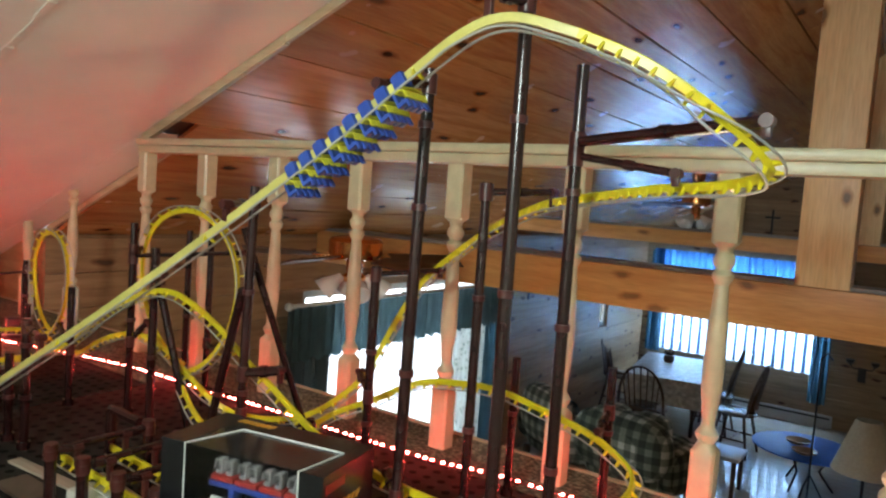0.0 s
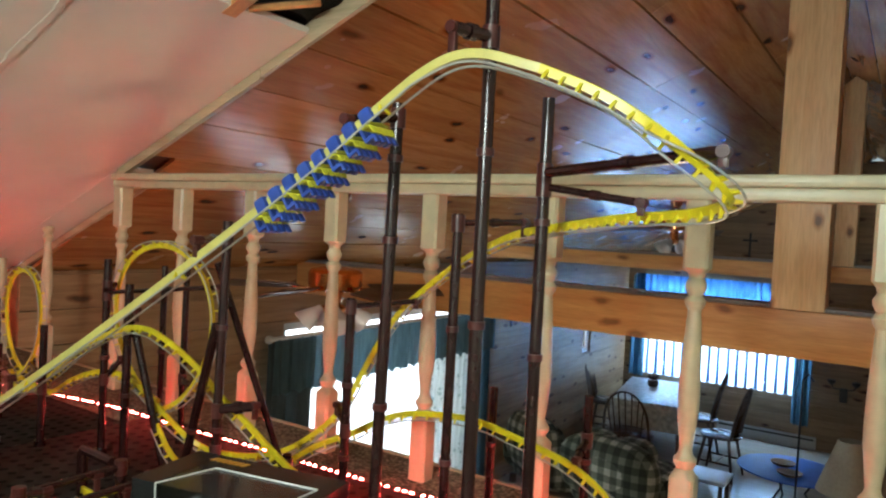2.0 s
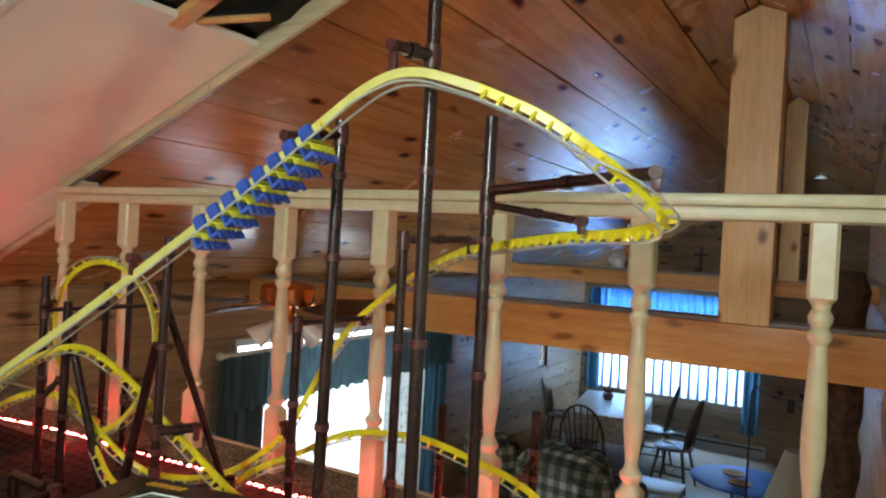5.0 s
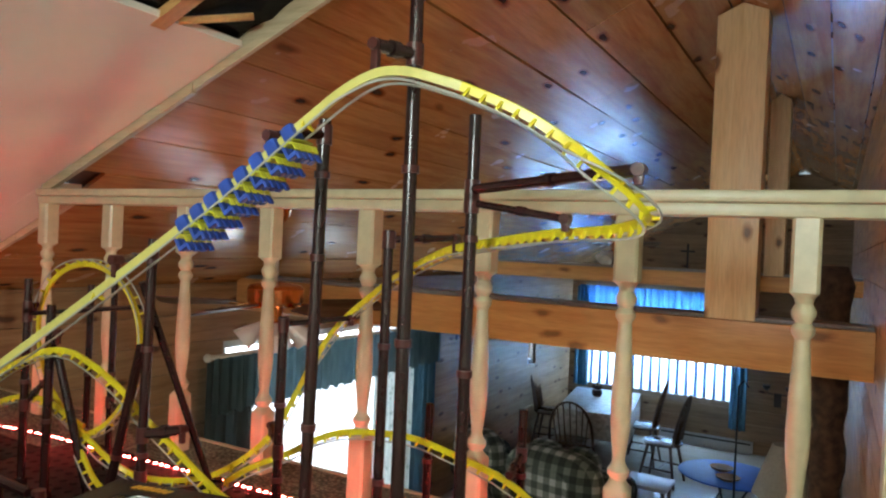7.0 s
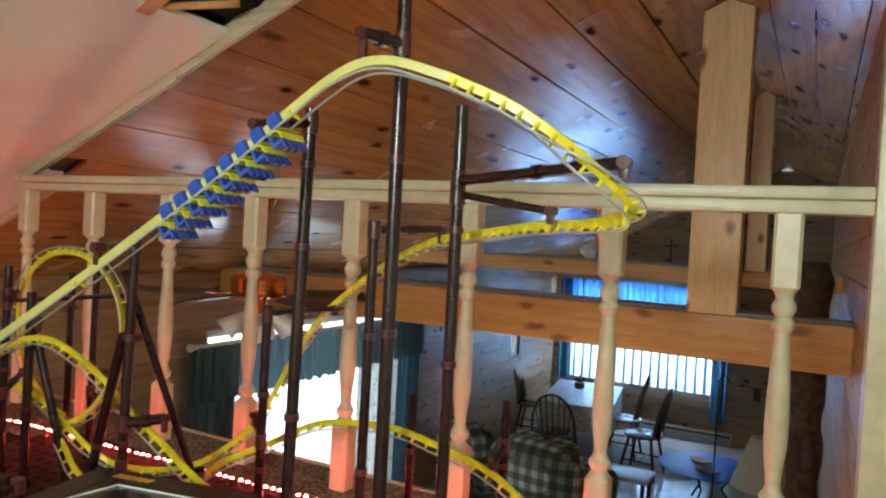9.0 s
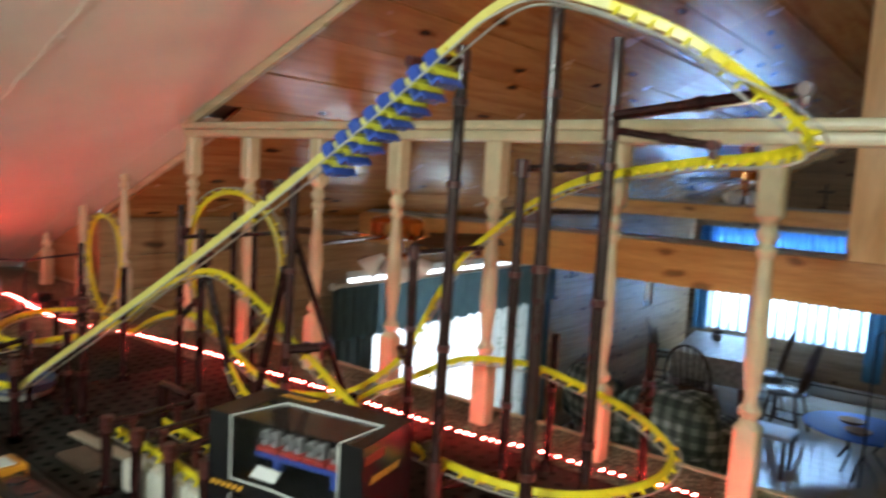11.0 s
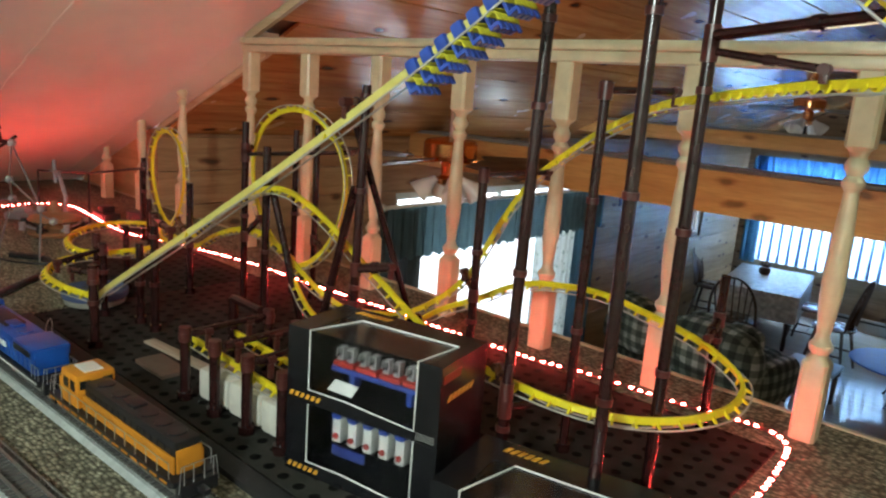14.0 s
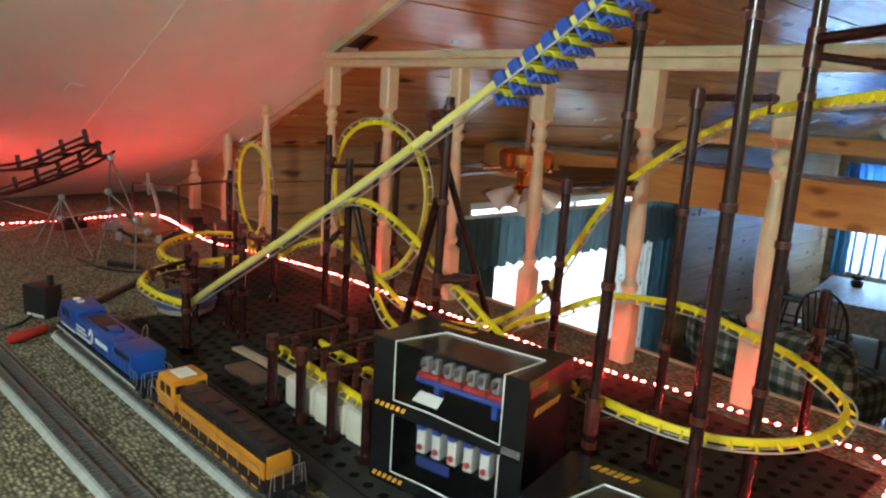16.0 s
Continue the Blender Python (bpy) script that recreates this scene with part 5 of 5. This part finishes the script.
def frame_and_panes(name, axis, hole, at, label, divide, kind="structure"):
    t = thing(name, label, "window", kind=kind)
    a0, a1, z0, z1 = hole
    bm = B()
    w = 0.06

    def bar(bm, p0, p1, q0, q1, d0=-0.05, d1=0.03):
        if axis == "x":
            box(bm, at + d0, at + d1, p0, p1, q0, q1, 0.004)
        else:
            box(bm, p0, p1, at + d0, at + d1, q0, q1, 0.004)

    bar(bm, a0, a1, z1 - w, z1), bar(bm, a0, a1, z0, z0 + w)
    bar(bm, a0, a0 + w, z0 + w, z1 - w), bar(bm, a1 - w, a1, z0 + w, z1 - w)
    xs = [a0 + (a1 - a0) * k / divide for k in range(divide + 1)]
    for x in xs[1:-1]:
        bar(bm, x - w / 2, x + w / 2, z0 + w, z1 - w)
    part("window_frame", bm, WHITE, t, "white window frame")
    for x, x2 in zip(xs, xs[1:]):
        bm = B()
        bar(bm, x + w / 2, x2 - w / 2, z0 + w, z1 - w, -0.012, -0.006)
        o = part("pane", bm, GLASS, t, "clear pane", False)
        o.visible_shadow = False
    return t


frame_and_panes("door_1", "x", PATIO, XL - 0.05, "glazed sliding patio door with a white frame", 2)
frame_and_panes("window_1", "y", WIN, YF + 0.05, "wide white-framed window behind sheer curtains", 3)
frame_and_panes("window_2", "x", SLIT, XL - 0.05, "narrow side window", 1)
backdrop = boxed(XL - 1.2, XL - 1.15, 2.5, 11.5, -2.6, 1.2)
solid("backdrop", backdrop, glow("bright_sky", (0.72, 0.86, 1.0), 3.0), "overexposed daylight outside", "backdrop", "structure")
solid("backdrop_end", boxed(-5.0, 1.0, YF + 0.9, YF + 0.95, -2.6, 1.5), glow("blue_sky", (0.35, 0.62, 1.0), 3.0), "bluish daylight outside the window", "backdrop", "structure")

CX = XL + 0.09
curtain("sheer_curtain", "x", 3.97, 5.76, ZF + 0.03, -0.16, CX - 0.02, 0.010, 0.13, SHEER, "white sheer curtain glowing with daylight", 1)
curtain("sheer_curtain", "x", 5.74, 6.46, ZF + 0.03, -0.16, CX, 0.014, 0.11, SHEER_PRINT, "pale sheer curtain with a leafy print", 2)
curtain("side_curtain", "x", 3.64, 4.10, ZF + 0.04, -0.13, CX + 0.05, 0.028, 0.12, CURTAIN_GREEN, "dark teal gathered side curtain", 3)
curtain("side_curtain", "x", 6.40, 6.86, ZF + 0.04, -0.20, CX + 0.04, 0.028, 0.12, CURTAIN_BLUE, "blue gathered side curtain", 4)
curtain("valance", "x", 3.66, 6.84, -0.50, -0.10, CX + 0.10, 0.026, 0.11, VALANCE, "gathered teal valance over the patio door", 5)
bm = B()
rod(bm, (CX + 0.10, 3.62, -0.095), (CX + 0.10, 6.90, -0.095), 0.016, 10)
for y in (3.60, 6.92):
    bmesh.ops.create_uvsphere(bm, u_segments=10, v_segments=8, radius=0.03, matrix=Matrix.Translation((CX + 0.10, y, -0.095)))
solid("curtain_rod", bm, WHITE, "white curtain rod over the patio door", "curtain rod")
CY = YF - 0.09
pleats = thing("sheer_curtain", "pleated white sheer curtain lit blue by daylight", "curtain", (-3.36, CY, 0), "curtains")
for i in range(17):
    x = 2.31 * i / 17
    wd = 2.31 / 17
    bm = B()
    rows = []
    for j in range(6):
        z = -1.40 + 1.55 * j / 5
        f = 0.62 + 0.10 * math.sin(i * 2.3) + 0.10 * (j > 0)
        rows.append([bm.verts.new((x + wd * (0.5 + f * (k / 6 - 0.5)), -0.03 * math.cos(math.pi * (k / 6 - 0.5)), z)) for k in range(7)])
    for p, q in zip(rows, rows[1:]):
        for k in range(6):
            bm.faces.new((p[k], p[k + 1], q[k + 1], q[k]))
    part("pleat", bm, PLEAT, pleats)
    # strips beside each pleat carry the shade of the folds in their colour
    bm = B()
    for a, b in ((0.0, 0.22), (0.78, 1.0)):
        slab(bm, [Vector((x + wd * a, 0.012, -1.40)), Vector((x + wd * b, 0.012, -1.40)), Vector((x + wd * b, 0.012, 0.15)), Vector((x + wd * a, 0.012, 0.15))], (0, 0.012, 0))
    part("fold", bm, FOLD_SHADE, pleats, "doubled fold with its blue shade put into the colour")
curtain("side_curtain", "y", -3.50, -3.28, -1.45, 0.17, CY - 0.06, 0.03, 0.10, CURTAIN_BLUE, "blue side curtain of the dining window", 7)
curtain("side_curtain", "y", -1.09, -0.86, -1.80, 0.17, CY - 0.06, 0.03, 0.10, CURTAIN_BLUE, "long blue side curtain of the dining window", 8)
curtain("valance", "y", -3.45, -0.90, -0.10, 0.20, CY - 0.10, 0.03, 0.12, VALANCE_BLUE, "blue valance over the dining window", 9)

# baseboard heater, cross, wall light
h = thing("baseboard_heater", "long pale metal baseboard heater", "heater", (-2.1, YF - 0.09, ZF))
part("casing", boxed(0, 1.35, 0.0, 0.065, 0.02, 0.19, bevel=0.01), ENAMEL, h)
part("grille", boxed(0.03, 1.32, -0.004, 0.004, 0.14, 0.165), BLACK, h, "dark outlet slot", False)
part("foot", boxed(0.05, 1.3, 0.01, 0.05, 0.0, 0.02), ENAMEL, h)
bm = boxed(-1.82, -1.79, YF - 0.04, YF - 0.02, 0.55, 0.93, bevel=0.003)
box(bm, -1.91, -1.70, YF - 0.041, YF - 0.021, 0.80, 0.83, 0.003)
solid("wall_cross", bm, BLACK, "small dark wooden cross on the end wall", "cross")
# black panel and rim stand for an unidentified dark rectangle on the wall
pn = thing("wall_panel", "flat black rectangle high on the end wall", "panel", (-3.19, YF - 0.05, 0.76))
part("panel_face", boxed(-0.27, 0.27, -0.012, 0.0, -0.17, 0.17, bevel=0.002), BLACK, pn, smooth=False)
part("rim", boxed(-0.295, 0.295, 0.001, 0.03, -0.195, 0.195, bevel=0.004), RUBBER, pn, "dull black rim")
s = thing("wall_light", "dark iron wall light on the end wall", "wall light", (-0.45, YF - 0.03, -1.25))
part("backplate", boxed(-0.05, 0.05, -0.02, 0.0, -0.15, 0.05, bevel=0.005), BLACK, s)
bm = B()
tube(bm, [(-0.15, -0.10, 0.10), (-0.12, -0.08, 0.05), (0, -0.03, 0.03), (0.12, -0.08, 0.05), (0.15, -0.10, 0.10)], 0.008, 6)
part("branch", bm, BLACK, s)
for x in (-0.15, 0.15):
    bm = B()
    lathe(bm, [(0.02, 0.10), (0.05, 0.13), (0.055, 0.17)], (x, -0.10, 0), 12)
    part("cup", bm, BLACK, s, "dark cup")
for y, z, sz in ((7.5, -0.30, 0.05), (6.98, -0.66, 0.06)):
    solid("wall_switch", boxed(XL + 0.019, XL + 0.03, y - sz / 2, y + sz / 2, z - 0.06, z + 0.06, bevel=0.003), WHITE if y < 7 else BLACK, "small plate on the plank wall", "switch plate")


def ceiling_fan(at, blades, label, turn, r, rod_len):
    """at is the ceiling point; copper motor, dark blades, frosted glass cups."""
    t = thing("ceiling_fan", label, "ceiling fan", at, "ceiling fans", "", turn)
    bm = B()
    lathe(bm, [(0.03, -0.12), (0.065, -0.08), (0.075, -0.02), (0.075, 0.05)], seg=20)
    part("canopy", bm, BRASS, t, "copper canopy")
    bm = B()
    rod(bm, (0, 0, -rod_len), (0, 0, -0.05), 0.012, 12)
    part("downrod", bm, WHITE, t, "pale downrod")
    z = -rod_len
    bm = B()
    lathe(bm, [(0.03, 0.02), (0.14, 0.0), (0.155, -0.02), (0.155, -0.09), (0.14, -0.11), (0.05, -0.13), (0.045, -0.2), (0.07, -0.22), (0.06, -0.25), (0.02, -0.27)], (0, 0, z), 28)
    part("motor", bm, BRASS, t, "polished copper motor housing")
    for i in range(blades):
        a = 2 * math.pi * i / blades
        m = Matrix.Rotation(a, 4, "Z")
        bm = B()
        slab(bm, [m @ Vector((0.22, -0.06, z - 0.125)), m @ Vector((r, -0.085, z - 0.145)), m @ Vector((r + 0.02, 0.0, z - 0.125)), m @ Vector((r, 0.085, z - 0.095)), m @ Vector((0.22, 0.06, z - 0.095))], (0, 0, 0.008))
        bl = part("blade", bm, FANBLADE, t, "dark wooden blade", False)
        bm = B()
        box(bm, 0.12, 0.26, -0.02, 0.02, z - 0.118, z - 0.108, 0.002, m)
        part("bracket", bm, BRASS, bl)
    for i in range(4):
        a = 2 * math.pi * (i + 0.3) / 4
        bm = B()
        c = Vector((math.cos(a), math.sin(a), 0))
        bmm = Matrix.Translation(Vector((0, 0, z - 0.22)) + c * 0.07) @ c.lerp(Vector((0, 0, -1)), 0.45).to_track_quat("Z", "Y").to_matrix().to_4x4()
        vs = len(bm.verts)
        lathe(bm, [(0.02, 0.0), (0.03, 0.03), (0.055, 0.09), (0.07, 0.14), (0.066, 0.14), (0.05, 0.09), (0.02, 0.03)], seg=16)
        for v in bm.verts:
            v.co = bmm @ v.co
        part("glass_cup", bm, FROST, t, "frosted glass cup")
    return t


ceiling_fan((-2.51, 3.2, roof(-2.51)), 5, "copper ceiling fan with dark blades over the living room", 205, 0.66, 0.47)
ceiling_fan((-1.95, 8.0, roof(-1.95)), 5, "dark ceiling fan with white glass cups over the dining area", 50, 0.55, 0.25)

# log post by the side wall
bm = B()
random.seed(9)
prof = [(0.095 + 0.035 * noise.noise((0, 0, k * 0.9)), k * 0.12) for k in range(25)]
lathe(bm, prof, (0.22, 5.0, ZF), 18)
for v in bm.verts:
    q = Vector((v.co.x - 0.22, v.co.y - 5.0, 0))
    v.co += q.normalized() * 0.018 * noise.noise(v.co * 14) if q.length > 0.01 else Vector()
solid("log_post", bm, BARK, "rough dark bark-covered log post", "log")


def cushion(cx, cy, cz, hx, hy, hz, e=3.2):
    """A puffed cushion: a rounded block whose faces bulge."""
    bm = B()
    bmesh.ops.create_uvsphere(bm, u_segments=28, v_segments=16, radius=1.0)
    for v in bm.verts:
        d = v.co.normalized()
        k = (abs(d.x) ** e + abs(d.y) ** e + abs(d.z) ** e) ** (-1 / e)
        v.co = Vector((cx + hx * d.x * k, cy + hy * d.y * k, cz + hz * d.z * k))
    return bm


# plaid sofa
sofa = thing("sofa", "small green and cream plaid sofa with a rounded back", "sofa", (-2.14, 7.42, ZF), turn=170)
part("base", cushion(0, -0.02, 0.26, 0.50, 0.42, 0.17, 5), PLAID, sofa)
part("backrest", cushion(0, 0.37, 0.55, 0.55, 0.20, 0.33, 2.8), PLAID, sofa)
for s in (-1, 1):
    part("armrest", cushion(s * 0.50, -0.02, 0.36, 0.11, 0.42, 0.23, 3.0), PLAID, sofa)
    part("seat_cushion", cushion(s * 0.21, -0.12, 0.48, 0.21, 0.33, 0.09, 3.5), PLAID, sofa)
    part("back_cushion", cushion(s * 0.21, 0.17, 0.68, 0.21, 0.11, 0.20, 3.0), PLAID, sofa)
    for y in (-0.34, 0.34):
        part("foot", boxed(s * 0.42 - 0.03, s * 0.42 + 0.03, y - 0.03, y + 0.03, 0, 0.10, bevel=0.005), DARKWOOD, sofa)
arm2 = thing("armchair", "plaid armchair in the dim corner", "armchair", (-3.02, 7.6, ZF), turn=150)
part("base", cushion(0, -0.02, 0.26, 0.42, 0.40, 0.18, 5), PLAID, arm2)
part("backrest", cushion(0, 0.33, 0.56, 0.42, 0.16, 0.32, 3.0), PLAID, arm2)
for s in (-1, 1):
    part("armrest", cushion(s * 0.42, 0, 0.36, 0.11, 0.42, 0.24, 3.0), PLAID, arm2)
    for y in (-0.34, 0.34):
        part("foot", boxed(s * 0.33 - 0.03, s * 0.33 + 0.03, y - 0.03, y + 0.03, 0, 0.10, bevel=0.004), DARKWOOD, arm2)

# dining table with cloth and centrepiece
table = thing("dining_table", "dark wooden dining table under a white cloth", "table", (-2.66, 10.2, ZF), turn=9)
part("tabletop", boxed(-0.47, 0.47, -0.82, 0.82, 0.715, 0.745, bevel=0.006), DARKWOOD, table)
part("apron", boxed(-0.40, 0.40, -0.74, 0.74, 0.63, 0.715), DARKWOOD, table)
for sx in (-1, 1):
    for sy in (-1, 1):
        bm = B()
        lathe(bm, [(0.025, 0), (0.03, 0.1), (0.022, 0.2), (0.04, 0.45), (0.035, 0.55), (0.045, 0.58), (0.045, 0.63)], (sx * 0.38, sy * 0.70, 0), 12)
        part("leg", bm, DARKWOOD, table)
bm = B()
box(bm, -0.485, 0.485, -0.835, 0.835, 0.748, 0.756, 0.003)
for s in (-1, 1):
    box(bm, s * 0.486 - 0.003, s * 0.486 + 0.003, -0.835, 0.835, 0.40, 0.754)
    box(bm, -0.485, 0.485, s * 0.836 - 0.003, s * 0.836 + 0.003, 0.40, 0.754)
o = solid("tablecloth", bm, TABLECLOTH, "white tablecloth shining with window light", "tablecloth")
o.matrix_world = pose(-2.66, 10.2, ZF + 0.001, 0, 0, 9)
c = thing("centrepiece", "small dark basket with stems on the table", "centrepiece", (-2.80, 10.45, ZF + 0.758))
bm = B()
lathe(bm, [(0.06, 0), (0.08, 0.04), (0.075, 0.09), (0.065, 0.10)], seg=12)
part("basket", bm, DARKWOOD, c)
bm = B()
random.seed(4)
for i in range(14):
    a = i * 2.4
    rod(bm, (0, 0, 0.08), (0.08 * math.cos(a), 0.08 * math.sin(a), 0.13 + 0.07 * random.random()), 0.008, 5)
part("stems", bm, BARK, c)


def windsor(at, turn, label):
    t = thing("dining_chair", label, "chair", at, "chairs round the table", "", turn)
    bm = B()
    lathe(bm, [(0.18, 0.435), (0.225, 0.445), (0.23, 0.46), (0.20, 0.475)], seg=24)
    part("seat", bm, DARKWOOD, t)
    for sx in (-1, 1):
        for sy in (-1, 1):
            bm = B()
            rod(bm, (sx * 0.22, sy * 0.21, 0), (sx * 0.14, sy * 0.13, 0.44), 0.014, 10, 0.019)
            part("leg", bm, DARKWOOD, t)
    for s in (-1, 1):
        bm = B()
        rod(bm, (s * 0.185, -0.18, 0.18), (s * 0.185, 0.18, 0.18), 0.010, 8)
        part("stretcher", bm, DARKWOOD, t)
    bm = B()
    rod(bm, (-0.185, 0, 0.18), (0.185, 0, 0.18), 0.010, 8)
    part("stretcher", bm, DARKWOOD, t)

    def bow(f):
        a = math.pi * f
        return Vector((-0.205 * math.cos(a), 0.165 + 0.13 * math.sin(a), 0.47 + 0.56 * math.sin(a) ** 0.75))

    bm = B()
    tube(bm, [bow(i / 24) for i in range(25)], 0.013, 8)
    part("bow", bm, DARKWOOD, t, "bent wooden bow")
    for i in range(7):
        f = 0.2 + 0.6 * i / 6
        bm = B()
        rod(bm, (-0.15 * math.cos(math.pi * f) * 1.1, 0.16, 0.47), bow(f), 0.007, 6)
        part("spindle", bm, DARKWOOD, t)
    return t


c1 = windsor((-1.62, 9.45, ZF), -95, "dark wooden Windsor chair standing away from the table")
c1.scale = (1.08, 1.08, 1.12)
copy_thing(c1, pose(-2.05, 10.15, ZF, 0, 0, -88))
copy_thing(c1, pose(-2.62, 8.95, ZF, 0, 0, 185) @ Matrix.Diagonal((1.25, 1.08, 0.88, 1)))
copy_thing(c1, pose(-3.38, 10.1, ZF, 0, 0, 98))

# coffee table with dishes; its glass top has the blue reflection painted in
ct = thing("coffee_table", "low coffee table, its shiny glass top coloured with the window's blue reflection", "coffee table", (-0.74, 8.80, ZF), turn=10)
SKYBLUE_TOP = plain("painted_sky_reflection", (0.02, 0.13, 0.60), 0.5, 0, 0.1, 10, 0.01)
bm = B()
lathe(bm, [(0.53, 0.43), (0.55, 0.435), (0.55, 0.445), (0.53, 0.45)], seg=36)
part("top", bm, SKYBLUE_TOP, ct)
for i in range(3):
    a = i * 2.1
    bm = B()
    tube(bm, [(0.30 * math.cos(a), 0.30 * math.sin(a), 0), (0.15 * math.cos(a), 0.15 * math.sin(a), 0.2), (0.28 * math.cos(a), 0.28 * math.sin(a), 0.43)], 0.012, 8)
    part("leg", bm, BLACK, ct, "black iron leg")
d1 = thing("dish", "shallow tan dish on the coffee table", "dish", (-0.83, 8.86, ZF + 0.451))
bm = B()
lathe(bm, [(0.06, 0), (0.12, 0.03), (0.13, 0.045), (0.115, 0.045), (0.05, 0.015)], seg=20)
part("bowl", bm, TAN, d1)
copy_thing(d1, pose(-0.72, 8.52, ZF + 0.451))
bench = thing("side_stool", "small pale stool near the sofa", "stool", (-1.42, 8.0, ZF))
part("top", boxed(-0.28, 0.20, -0.22, 0.22, 0.40, 0.44, bevel=0.008), ENAMEL, bench)
for sx in (-0.22, 0.15):
    for sy in (-0.17, 0.17):
        part("leg", boxed(sx - 0.02, sx + 0.02, sy - 0.02, sy + 0.02, 0, 0.40, bevel=0.003), DARKWOOD, bench)

# floor lamp with a wide linen shade
lamp = thing("floor_lamp", "floor lamp with a wide dim linen shade", "lamp", (-0.10, 7.0, ZF))
bm = B()
lathe(bm, [(0.14, 0), (0.14, 0.02), (0.03, 0.04), (0.012, 0.06), (0.012, 1.05)], seg=20)
part("stand", bm, BLACK, lamp)
bm = B()
lathe(bm, [(0.25, 0.86), (0.10, 1.30), (0.096, 1.30), (0.245, 0.86)], seg=28)
part("shade", bm, SHADE, lamp)
# thin black hanging chain
hook = thing("plant_stand", "tall thin black iron plant hook on the floor", "plant stand", (-0.62, 8.2, ZF))
bm = B()
tube(bm, [(0, 0, 0), (0, 0, 1.0), (0, 0, 1.55), (0.05, 0, 1.62), (0.10, 0, 1.55)], 0.010, 8)
part("pole", bm, BLACK, hook)
bm = B()
for k in range(3):
    a = 2.1 * k
    tube(bm, [(0, 0, 0.35), (0.12 * math.cos(a), 0.12 * math.sin(a), 0.15), (0.16 * math.cos(a), 0.16 * math.sin(a), 0.0)], 0.008, 6)
part("feet", bm, BLACK, hook)
